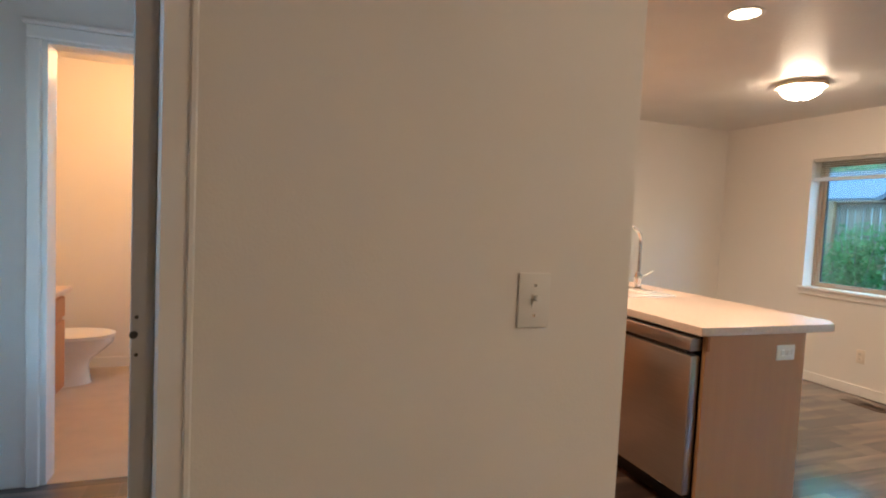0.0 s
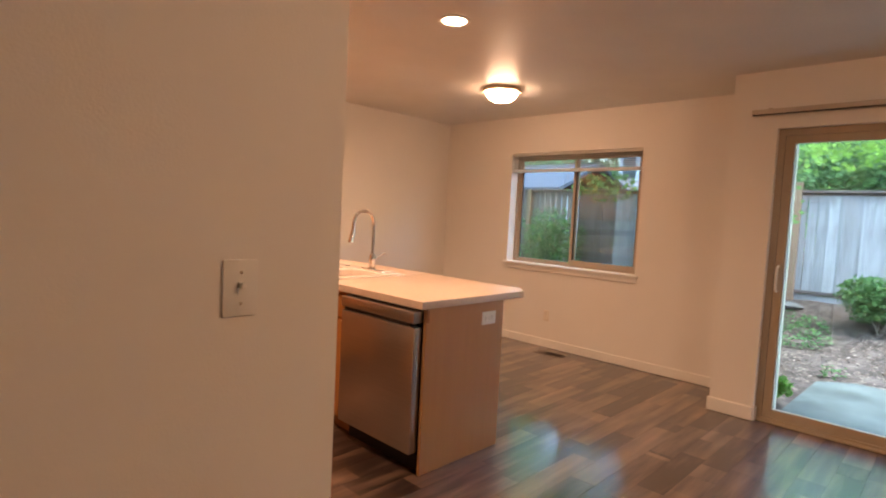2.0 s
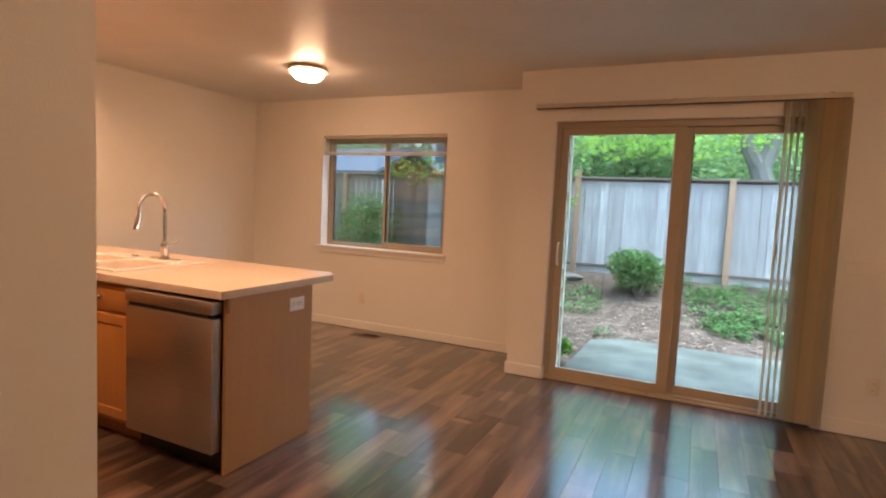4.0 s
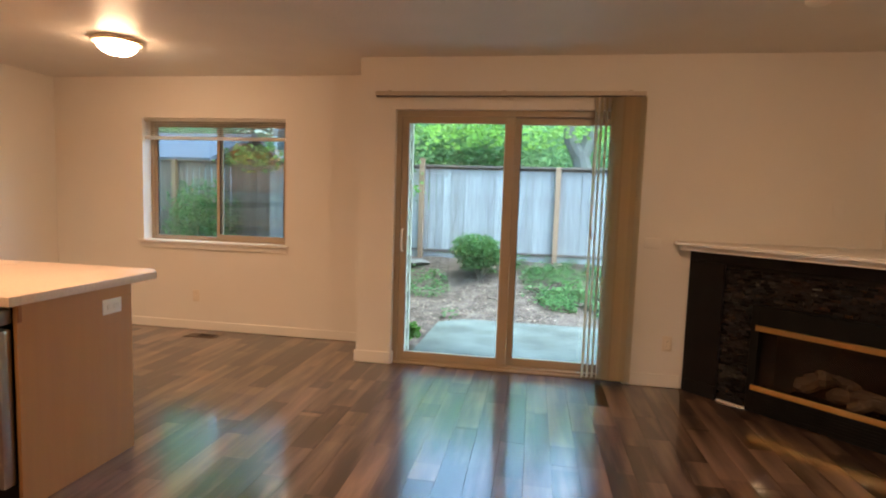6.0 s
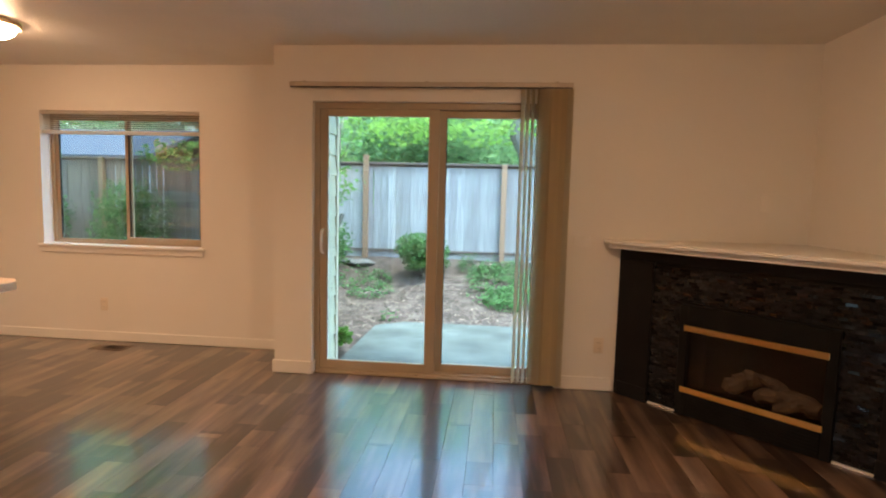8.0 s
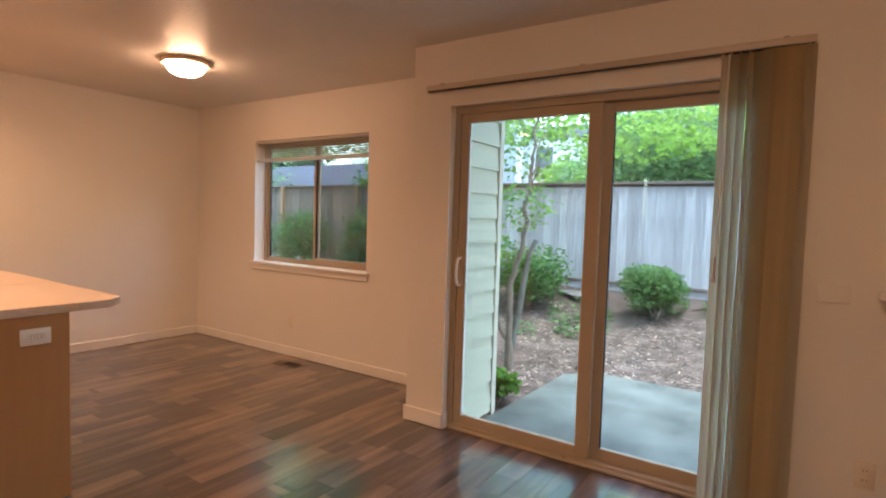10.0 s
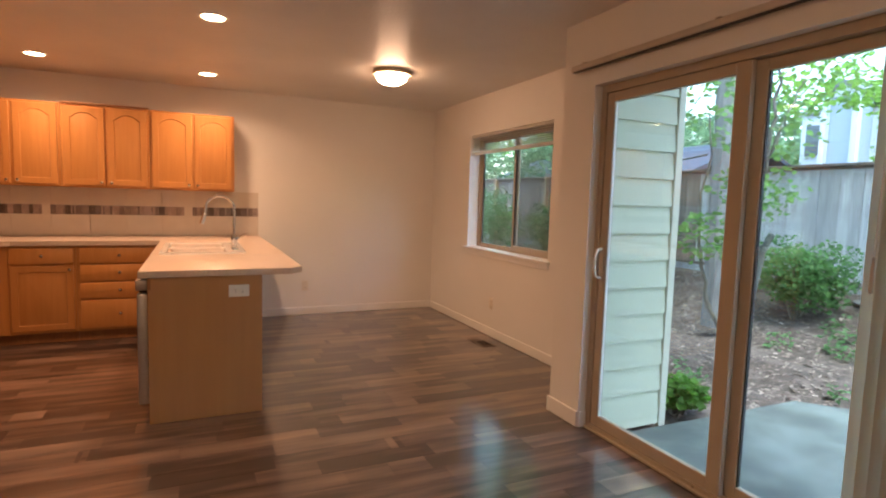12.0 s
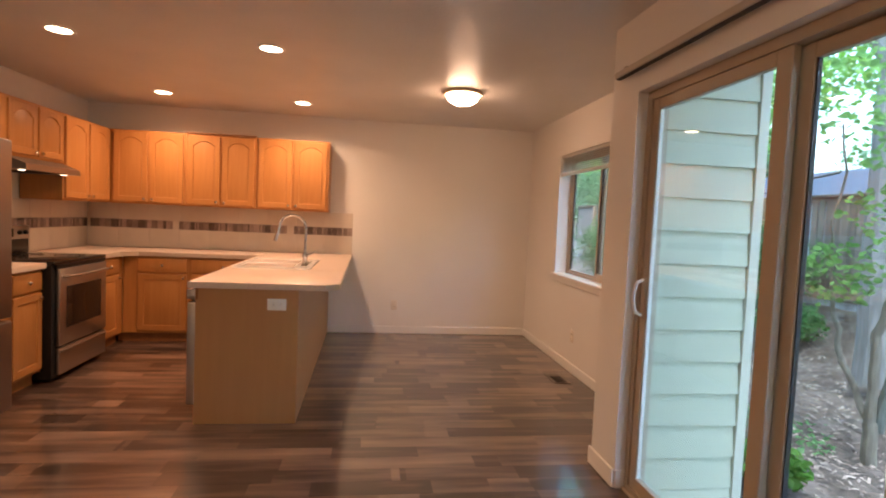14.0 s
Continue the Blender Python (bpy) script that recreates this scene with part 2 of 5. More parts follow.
CONCRETE = material("patio_concrete", (0.20, 0.228, 0.205), 0.7, color2=(0.085, 0.102, 0.092), scale=3.0, bump=0.3, bump_scale=60, dirt=(0.075, 0.088, 0.078),
                    dirt_scale=1.7, detail=8.0)
MULCH = material("bark_mulch_soil", (0.14, 0.098, 0.076), 0.95, color2=(0.05, 0.035, 0.028), scale=14.0, bump=0.9, bump_scale=24, dirt=(0.20, 0.15, 0.125),
                 dirt_scale=4.0, detail=8.0)
CHIP = material("bark_chip", (0.36, 0.28, 0.235), 0.9, color2=(0.10, 0.062, 0.045), scale=9.0, vary=0.6, island=True)
STONE = material("grey_stone", (0.20, 0.195, 0.185), 0.85, color2=(0.13, 0.126, 0.118), scale=7.0, bump=0.5, bump_scale=20)
BARK = material("grey_bark", (0.25, 0.24, 0.228), 0.9, color2=(0.14, 0.132, 0.122), scale=6.0, stretch=(4, 4, 0.8), bump=0.7, bump_scale=18)
DARK_BARK = material("dark_bark", (0.20, 0.175, 0.14), 0.9, color2=(0.11, 0.092, 0.072), scale=8.0, stretch=(4, 4, 0.8), bump=0.6, bump_scale=22)
MOSSY_BARK = material("mossy_grey_bark", (0.16, 0.168, 0.148), 0.9, color2=(0.08, 0.088, 0.074), scale=7.0, stretch=(4, 4, 0.8), bump=0.7, bump_scale=18)
LEAF_MAPLE = leafy("maple_leaf", (0.35, 0.57, 0.14), (0.23, 0.44, 0.09))
LEAF_SAPLING = leafy("sapling_leaf", (0.21, 0.38, 0.11), (0.13, 0.27, 0.075))
LEAF_FAR = leafy("far_tree_leaf", (0.24, 0.40, 0.19), (0.15, 0.29, 0.13))
LEAF_SHRUB = leafy("shrub_leaf", (0.165, 0.33, 0.12), (0.07, 0.18, 0.055))
LEAF_IVY = leafy("ground_ivy_leaf", (0.18, 0.35, 0.14), (0.10, 0.23, 0.085))
LEAF_FERN = leafy("bright_fern_leaf", (0.15, 0.33, 0.06), (0.09, 0.23, 0.04))
HOUSE_WHITE = material("white_house_siding", (0.74, 0.76, 0.78), 0.6, color2=(0.68, 0.70, 0.72), scale=2.0, stretch=(0.5, 0.5, 12))
HOUSE_GREY = material("grey_house_siding", (0.42, 0.48, 0.54), 0.6, color2=(0.37, 0.43, 0.49), scale=2.0, stretch=(0.5, 0.5, 12))
SHINGLE = material("grey_roof_shingle", (0.20, 0.21, 0.23), 0.85, color2=(0.14, 0.15, 0.165), scale=9.0, bump=0.4)
PALE_SHINGLE = material("pale_roof_shingle", (0.075, 0.092, 0.115), 0.9, color2=(0.055, 0.068, 0.085), scale=9.0, bump=0.4, spec=0.15)
WINDOW_DARK = material("dark_window_glass", (0.10, 0.13, 0.15), 0.08)
VENT_BROWN = material("brown_enamel", (0.12, 0.085, 0.062), 0.4, color2=(0.10, 0.07, 0.052), scale=8.0)
BULB = glow("can_bulb_glow", (1.0, 0.70, 0.40), 3.2)
SHADE_GLOW = glow("dome_glass_glow", (1.0, 0.63, 0.36), 6.6)
LIVING_GLOW = glow("living_dome_glow", (1.0, 0.61, 0.33), 13.5)
HOOD_STEEL = material("hood_brown_steel", (0.30, 0.26, 0.23), 0.4, 1.0, color2=(0.26, 0.225, 0.20), scale=3.0, stretch=(1, 60, 1), fine=0.06)
HOOD_GLOW = glow("hood_bulb_glow", (1.0, 0.75, 0.45), 0.5)
GLASS = clear("window_glass", (0.920, 0.985, 0.990), 0.035)
FIRE_GLASS = clear("smoked_fire_glass", (0.82, 0.78, 0.74))
SCREEN = mesh_screen("insect_screen", (0.05, 0.05, 0.055), 0.28)

# ---- building helpers ----
OFF = {}


def bm_new():
    return bmesh.new()


def bx(bm, x0, x1, y0, y1, z0, z1, bevel=0.0, seg=1):
    x0, x1, y0, y1, z0, z1 = min(x0, x1), max(x0, x1), min(y0, y1), max(y0, y1), min(z0, z1), max(z0, z1)
    v = [bm.verts.new(p) for p in ((x0, y0, z0), (x1, y0, z0), (x1, y1, z0), (x0, y1, z0), (x0, y0, z1), (x1, y0, z1), (x1, y1, z1), (x0, y1, z1))]
    f = [bm.faces.new([v[i] for i in q]) for q in ((3, 2, 1, 0), (4, 5, 6, 7), (0, 1, 5, 4), (1, 2, 6, 5), (2, 3, 7, 6), (3, 0, 4, 7))]
    if bevel:
        edges = list({e for q in f for e in q.edges})
        bmesh.ops.bevel(bm, geom=edges, offset=bevel, segments=seg, affect="EDGES", profile=0.5)
    return bm


def box(*a, **k):
    return bx(bm_new(), *a, **k)


def spin(profile, steps=24, place=(0, 0, 0), bm=None, turn=None):
    """A turned solid: (radius, height) pairs about the upright axis."""
    bm = bm or bm_new()
    m = Matrix.Translation(place) @ (turn or Matrix())
    rings = []
    for r, z in profile:
        if r < 1e-5:
            rings.append([bm.verts.new(m @ Vector((0, 0, z)))])
        else:
            rings.append([bm.verts.new(m @ Vector((r * math.cos(a), r * math.sin(a), z))) for a in (2 * math.pi * i / steps for i in range(steps))])
    for a, b in zip(rings, rings[1:]):
        for i in range(steps):
            j = (i + 1) % steps
            q = [a[i % len(a)], a[j % len(a)], b[j % len(b)], b[i % len(b)]]
            q = [p for k, p in enumerate(q) if p not in q[:k]]
            if len(q) > 2:
                bm.faces.new(q)
    return bm


def tube(points, radius, steps=10, bm=None, ends=True):
    """A round rod along points; radius is one number or one for each point."""
    bm = bm or bm_new()
    pts = [Vector(p) for p in points]
    rad = radius if isinstance(radius, (list, tuple)) else [radius] * len(pts)
    rings, side = [], None
    for i, p in enumerate(pts):
        d = (pts[min(i + 1, len(pts) - 1)] - pts[max(i - 1, 0)]).normalized()
        if side is None:
            side = d.orthogonal().normalized()
        side = (side - d * side.dot(d)).normalized()
        up = d.cross(side)
        rings.append([bm.verts.new(p + rad[i] * (side * math.cos(a) + up * math.sin(a))) for a in (2 * math.pi * k / steps for k in range(steps))])
    for a, b in zip(rings, rings[1:]):
        for k in range(steps):
            bm.faces.new((a[k], a[(k + 1) % steps], b[(k + 1) % steps], b[k]))
    if ends:
        bm.faces.new(rings[0][::-1])
        bm.faces.new(rings[-1])
    return bm


def finish(name, bm, mat, smooth=True):
    bmesh.ops.recalc_face_normals(bm, faces=bm.faces)
    me = bpy.data.meshes.new(name)
    bm.to_mesh(me)
    bm.free()
    me.materials.append(mat)
    if smooth:
        me.polygons.foreach_set("use_smooth", [True] * len(me.polygons))
        me.set_sharp_from_angle(angle=radians(32))
    return me


def thing(name, base, label, category, group="", kind="", m=None):
    e = new(name)
    e.empty_display_size = 0.1
    e.matrix_basis = m if m is not None else Matrix.Translation(base)
    OFF[e.name] = Vector((0, 0, 0)) if m is not None else Vector(base)
    return tagged(e, label, category, group, kind)


def part(name, bm, mat, parent, label="", smooth=True):
    off = OFF[parent.name]
    bm.transform(Matrix.Translation(-off))
    ob = new(name, finish(name, bm, mat, smooth))
    ob.parent = parent
    OFF[ob.name] = off
    return tagged(ob, label)


def solo(name, bm, mat, label, category="", kind="", group="", smooth=True):
    ob = new(name, finish(name, bm, mat, smooth))
    OFF[ob.name] = Vector((0, 0, 0))
    return tagged(ob, label, category, group, kind)


def structure(name, bm, mat, label, category):
    return solo(name, bm, mat, label, category, "structure", smooth=False)

# ---- large structure ----
XW, XE, XS, YN, YS = -1.0, 5.0, 4.41, 4.705, -2.5      # hall wall, window wall, slider wall, kitchen wall, living room wall
SW = 1.0                                               # face of the wall with the light switch
OP = (-0.82, 1.01, 2.057)                              # sliding door opening
WIN = (2.22, 3.72, 0.872, 2.06)                        # window opening

w = bm_new()
bx(w, XE, XE + 0.165, 1.06, WIN[0], -0.1, CEIL)
bx(w, XE, XE + 0.165, WIN[1], YN + 0.15, -0.1, CEIL)
bx(w, XE, XE + 0.165, WIN[0], WIN[1], -0.1, WIN[2])
bx(w, XE, XE + 0.165, WIN[0], WIN[1], WIN[3], CEIL)
structure("wall_east_window", w, WALL, "warm white painted drywall around the dining window", "wall")
w = bm_new()
bx(w, XS, XS + 0.15, OP[1], 1.06, -0.1, CEIL)
bx(w, XS, XS + 0.15, YS - 0.15, OP[0], -0.1, CEIL)
bx(w, XS, XS + 0.15, OP[0], OP[1], OP[2], CEIL)
structure("wall_east_slider", w, WALL, "warm white painted drywall around the sliding door", "wall")
structure("wall_jog", box(XS, XE, 1.06, 1.303, -0.1, CEIL), WALL, "warm white painted wall return beside the sliding door", "wall")
structure("wall_north", box(0.08, XE, YN, YN + 0.15, 0, CEIL), WALL, "warm white painted kitchen and dining wall", "wall")
structure("wall_kitchen_west", box(-0.057, 0.08, SW + 0.12, YN + 0.15, 0, CEIL), WALL, "warm white painted wall behind the range", "wall")
structure("wall_switch", box(-0.057, 0.842, SW, SW + 0.12, 0, CEIL), WALL, "warm white painted wall stub with a light switch", "wall")
structure("wall_south", box(XW - 0.15, XS, YS - 0.15, YS, 0, CEIL), WALL, "warm white painted living room wall", "wall")
HO = (1.12, 2.68, 0.6, 2.12)                           # opening of the added, unseen hall window
w = bm_new()
bx(w, XW - 0.15, XW, YS, HO[0], 0, CEIL)
bx(w, XW - 0.15, XW, HO[1], 3.0, 0, CEIL)
bx(w, XW - 0.15, XW, HO[0], HO[1], 0, HO[2])
bx(w, XW - 0.15, XW, HO[0], HO[1], HO[3], CEIL)
structure("wall_hall_west", w, WALL, "white painted hall wall", "wall")
w = bm_new()
bx(w, XW - 0.15, -0.83, 3.0, 3.12, 0, CEIL)
bx(w, -0.10, -0.057, 3.0, 3.12, 0, CEIL)
bx(w, -0.83, -0.10, 3.0, 3.12, 2.07, CEIL)
structure("wall_hall_end", w, WALL, "white painted hall wall with the bathroom doorway", "wall")
w = bm_new()
bx(w, -1.95, -0.057, 5.07, 5.2, 0, CEIL)
bx(w, -2.1, -1.95, 3.12, 5.2, 0, CEIL)
bx(w, -1.95, XW - 0.15, 3.0, 3.12, 0, CEIL)
structure("wall_bathroom", w, WALL, "cream painted bathroom walls", "wall")
structure("ceiling", box(-2.1, XE + 0.15, YS - 0.15, 5.2, CEIL, CEIL + 0.2), CEILING, "textured off-white painted ceiling", "ceiling")
structure("roof", box(-2.4, XE + 0.35, YS - 0.5, 5.5, CEIL + 0.203, CEIL + 0.35), SHINGLE, "grey shingled roof deck above the rooms", "roof")
structure("floor_bathroom", box(-1.95, -0.057, 3.003, 5.07, -0.1, 0.002), VINYL, "beige sheet vinyl bathroom floor", "floor")
w = box(XW, XS + 0.15, YS, 1.06, -0.1, -0.004)
bx(w, XW, XE, 1.06, YN, -0.1, -0.004)
floor = structure("floor", w, GROOVE, "dark brown wood-look plank floor with a satin finish", "floor")


def board(name, x0, x1, y0, y1, z1=0.088, label="white painted flat baseboard"):
    return structure(name, bx(bm_new(), x0, x1, y0, y1, 0.001, z1, 0.004), TRIM, label, "baseboard")


board("baseboard_window_wall", XE - 0.014, XE, 1.317, YN - 0.014)
board("baseboard_north", 2.69, XE - 0.014, YN - 0.014, YN)
board("baseboard_bump_side", XS, XE - 0.014, 1.303, 1.317)
board("baseboard_bump_face", XS - 0.014, XS, 1.01, 1.317, 0.1)
board("baseboard_reveal", XS, XS + 0.055, 0.998, 1.01, 0.1)
board("baseboard_slider_wall", XS - 0.014, XS, -1.235, OP[0] - 0.01, 0.1)
board("baseboard_bathroom", -1.5, -0.06, 5.056, 5.07)
board("baseboard_switch_wall", 0.01, 0.842, SW - 0.014, SW)
board("baseboard_hall", XW, XW + 0.014, YS, 2.98)

# bathroom door casing, and the casing and edge-on door beside the switch wall
cs = thing("trim", (-0.8, 2.99, 0), "white painted door casing round the bathroom doorway", "door casing", kind="structure")
part("side_casing", bx(bm_new(), -0.89, -0.835, 2.982, 3.0, 0, 2.065, 0.005), TRIM, cs)
part("side_casing", bx(bm_new(), -0.10, -0.06, 2.982, 3.0, 0, 2.065, 0.005), TRIM, cs)
part("head_casing", bx(bm_new(), -0.89, -0.06, 2.980, 3.0, 2.066, 2.125, 0.005), TRIM, cs)
part("drip_cap", bx(bm_new(), -0.905, -0.06, 2.966, 3.0, 2.126, 2.145, 0.004), TRIM, cs)
part("jamb", box(-0.83, -0.812, 3.001, 3.119, 0, 2.07), TRIM, cs)
part("head_jamb", box(-0.812, -0.10, 3.001, 3.119, 2.052, 2.07), TRIM, cs)
cs = thing("trim", (-0.03, 0.99, 0), "white painted door casing beside the switch wall", "door casing", kind="structure")
part("side_casing", bx(bm_new(), -0.057, -0.005, SW - 0.016, SW, 0, 2.2, 0.006), TRIM, cs)
part("back_band", bx(bm_new(), -0.013, -0.001, SW - 0.022, SW - 0.0165, 0, 2.2, 0.003), TRIM, cs)
d = thing("door_1", (-0.075, 1.4, 0), "open painted door seen edge-on with an empty latch bore", "door", kind="structure")
leaf = part("door_leaf", bx(bm_new(), -0.094, -0.059, 1.002, 1.76, 0.012, 2.04, 0.002), GREY_PAINT, d)
cut = spin([(0.0, 0.004), (0.006, 0.004), (0.006, 0.0), (0.0, 0.0)], 12, (-0.088, 1.0005, 1.141), None, pose(0, 0, 0, 90, 0, 0))
part("latch_bore", cut, DARK_SEAL, leaf, "dark empty latch bore")
for dz in (-0.032, 0.028):
    part("screw_hole", spin([(0.0, 0.003), (0.0028, 0.003), (0.0028, 0.0), (0.0, 0.0)], 10, (-0.084, 1.001, 1.141 + dz), None, pose(0, 0, 0, 90, 0, 0)),
         DARK_SEAL, leaf)


def plate(place, turn, label, kind, mat=PLASTIC, width=0.07, height=0.115):
    """A wall plate; its face looks along -y before the turn."""
    p = thing({"switch": "light_switch", "blank": "cable_plate"}.get(kind, "wall_outlet"), place, label, {"switch": "light switch", "blank": "wall plate"}.get(kind, "outlet"),
              m=Matrix.Translation(place) @ pose(0, 0, 0, 0, 0, turn))
    part("cover_plate", bx(bm_new(), -width / 2, width / 2, -0.006, 0, -height / 2, height / 2, 0.003, 2), mat, p)
    if kind == "switch":
        part("toggle_slot", box(-0.006, 0.006, -0.008, -0.0061, -0.013, 0.013), mat, p)
        part("toggle", bx(bm_new(), -0.0045, 0.0045, -0.02, -0.0081, 0.0, 0.011, 0.0015), PLASTIC, p)
        for z in (-0.03, 0.03):
            part("screw", spin([(0, 0.0015), (0.003, 0.001), (0.0034, 0)], 10, (0, -0.006, z), None, pose(0, 0, 0, 90, 0, 0)), NICKEL, p)
    elif kind == "outlet":
        along = (1, 0) if width > height else (0, 1)
        for s in (-0.02, 0.02):
            rc = part("receptacle", bx(bm_new(), s * along[0] - 0.0145, s * along[0] + 0.0145, -0.0085, -0.0061, s * along[1] - 0.0145, s * along[1] + 0.0145, 0.004), mat, p)
            for q in (-0.006, 0.006):
                part("slot", box(s * along[0] + q * along[1] - 0.0012 * (1 + 2 * along[0]), s * along[0] + q * along[1] + 0.0012 * (1 + 2 * along[0]), -0.0095, -0.0086,
                                 s * along[1] + q * along[0] - 0.0012 * (1 + 2 * along[1]), s * along[1] + q * along[0] + 0.0012 * (1 + 2 * along[1])), DARK_SEAL, rc)
    return p


plate((0.614, SW, 1.192), 0, "white plastic toggle light switch on the wall stub", "switch", PLASTIC, 0.07, 0.11)
plate((3.42, YN, 0.338), 0, "almond duplex outlet low on the dining wall", "outlet", ALMOND)
plate((XE, 3.15, 0.337), -90, "almond duplex outlet under the dining window", "outlet", ALMOND)
plate((XS, -1.13, 0.335), -90, "almond duplex outlet beside the fireplace", "outlet", ALMOND)
plate((XS, -2.2, 1.39), -90, "painted cable plate above the mantel", "blank", WALL)
plate((XS, -0.98, 1.085), -90, "painted-over blank plate beside the sliding door", "blank", WALL, 0.115, 0.075)

# ---- window ----
win = thing("window_1", (XE, 2.97, WIN[2]), "two-pane almond vinyl sliding window with a white sill", "window", kind="structure")
y0, y1, z0, z1 = WIN
xf = XE + 0.118
fr = bm_new()
bx(fr, xf, xf + 0.045, y0, y0 + 0.03, z0, z1)
bx(fr, xf, xf + 0.045, y1 - 0.03, y1, z0, z1)
bx(fr, xf, xf + 0.045, y0 + 0.03, y1 - 0.03, z1 - 0.035, z1)
bx(fr, xf, xf + 0.045, y0 + 0.03, y1 - 0.03, z0, z0 + 0.022)
part("window_frame", fr, VINYL_FRAME, win, "almond vinyl outer frame")
ym = (y0 + y1) / 2
for ya, yb, xo, foot in ((ym - 0.022, y1 - 0.031, 0.030, 0.018), (y0 + 0.031, ym + 0.026, 0.006, 0.045)):
    sb = bm_new()
    bx(sb, xf + xo - 0.011, xf + xo + 0.011, ya, ya + 0.04, z0 + 0.023, z1 - 0.036, 0.002)
    bx(sb, xf + xo - 0.011, xf + xo + 0.011, yb - 0.03, yb, z0 + 0.023, z1 - 0.036, 0.002)
    bx(sb, xf + xo - 0.011, xf + xo + 0.011, ya + 0.04, yb - 0.03, z0 + 0.023, z0 + 0.023 + foot)
    bx(sb, xf + xo - 0.011, xf + xo + 0.011, ya + 0.04, yb - 0.03, z1 - 0.07, z1 - 0.036)
    s = part("sash", sb, VINYL_FRAME, win, "almond vinyl sash")
    for dx in (-0.006, 0.006):
        g = part("pane", box(xf + xo + dx - 0.0015, xf + xo + dx + 0.0015, ya + 0.037, yb - 0.027, z0 + 0.02 + foot, z1 - 0.067), GLASS, s, "clear glass")
        g.visible_shadow = False
    part("glazing_seal", bx(bx(bm_new(), xf + xo - 0.010, xf + xo + 0.010, ya + 0.0395, ya + 0.044, z0 + 0.03 + foot, z1 - 0.072), xf + xo - 0.010, xf + xo + 0.010,
                               yb - 0.034, yb - 0.0295, z0 + 0.03 + foot, z1 - 0.072), DARK_SEAL, s)
sc = part("insect_screen", box(xf + 0.043, xf + 0.0445, y0 + 0.031, ym, z0 + 0.023, z1 - 0.036), SCREEN, win, "dark insect screen")
sc.visible_shadow = False
part("window_sill", bx(bm_new(), XE - 0.035, xf, y0 - 0.035, y1 + 0.035, z0 - 0.024, z0 + 0.002, 0.006, 2), TRIM, win, "white painted sill")
part("apron", bx(bm_new(), XE - 0.016, XE, y0 - 0.025, y1 + 0.025, z0 - 0.074, z0 - 0.0245, 0.004), TRIM, win, "white painted apron")

# Unseen window, added to bring daylight onto the hall wall
w2 = thing("added_hall_window", (XW, 1.9, HO[2]), "added unseen window that lets daylight into the hall", "window", kind="structure")
fr = bm_new()
for a in ((HO[0], HO[0] + 0.05, HO[2], HO[3]), (HO[1] - 0.05, HO[1], HO[2], HO[3]), (HO[0] + 0.05, HO[1] - 0.05, HO[2], HO[2] + 0.05), (HO[0] + 0.05, HO[1] - 0.05, HO[3] - 0.05, HO[3])):
    bx(fr, XW - 0.13, XW - 0.08, a[0], a[1], a[2], a[3])
part("window_frame", fr, VINYL_FRAME, w2)
g = part("pane", box(XW - 0.107, XW - 0.103, HO[0] + 0.05, HO[1] - 0.05, HO[2] + 0.05, HO[3] - 0.05), GLASS, w2, "clear glass")
g.visible_shadow = False
part("window_sill", bx(bm_new(), XW - 0.08, XW + 0.03, HO[0] - 0.03, HO[1] + 0.03, HO[2] - 0.024, HO[2] + 0.002, 0.005), TRIM, w2)

bl = thing("window_blind", (XE + 0.04, ym, z1), "raised cream mini blind gathered at the window top", "blind")
part("head_rail", bx(bm_new(), XE + 0.006, XE + 0.046, y0 + 0.006, y1 - 0.006, z1 - 0.030, z1 - 0.004, 0.003), SLAT, bl)
for k in range(7):
    zc = z1 - 0.046 - k * 0.0185
    s = bm_new()
    tip = 0.0012 * math.sin(k * 2.1)
    v = [s.verts.new((XE + 0.026 + dx, yy, zc + dz + q * tip)) for q, yy in ((-1, y0 + 0.012), (1, y1 - 0.012)) for dx, dz in ((-0.0115, 0.0026), (0, 0.001), (0.0115, -0.0034))]
    s.faces.new((v[0], v[1], v[4], v[3]))
    s.faces.new((v[1], v[2], v[5], v[4]))
    bmesh.ops.solidify(s, geom=s.faces[:], thickness=0.001)
    part("slat", s, SLAT, bl)
part("bottom_rail", bx(bm_new(), XE + 0.008, XE + 0.042, y0 + 0.012, y1 - 0.012, z1 - 0.205, z1 - 0.172, 0.004), SLAT, bl)
for yy in (y0 + 0.15, ym, y1 - 0.15):
    part("ladder_cord", tube([(XE + 0.013, yy, z1 - 0.031), (XE + 0.013, yy, z1 - 0.172)], 0.0012, 6), SLAT, bl)
part("lift_cord", tube([(XE + 0.004, y1 - 0.07, z1 - 0.04), (XE + 0.003, y1 - 0.07, z1 - 0.5), (XE + 0.004, y1 - 0.072, z1 - 0.62)], 0.0015, 6), SLAT, bl)

# ---- sliding door ----
sd = thing("door_2", (XS + 0.06, 0.1, 0), "closed two-panel almond sliding glass door to the patio", "sliding door", kind="structure")
xa, xb = XS + 0.055, XS + 0.15
ya, yb, zt = OP
f = bm_new()
bx(f, xa, xb, yb - 0.04, yb, 0.0, zt)
bx(f, xa, xb, ya, ya + 0.04, 0.0, zt)
bx(f, xa, xb, ya + 0.04, yb - 0.04, zt - 0.045, zt)
bx(f, xa, xb, ya + 0.04, yb - 0.04, -0.02, 0.035)
part("door_frame", f, VINYL_FRAME, sd, "almond vinyl outer frame")
part("threshold", bx(bm_new(), xa - 0.02, xa - 0.001, ya + 0.002, yb - 0.013, 0.0, 0.018, 0.004), VINYL_FRAME, sd)


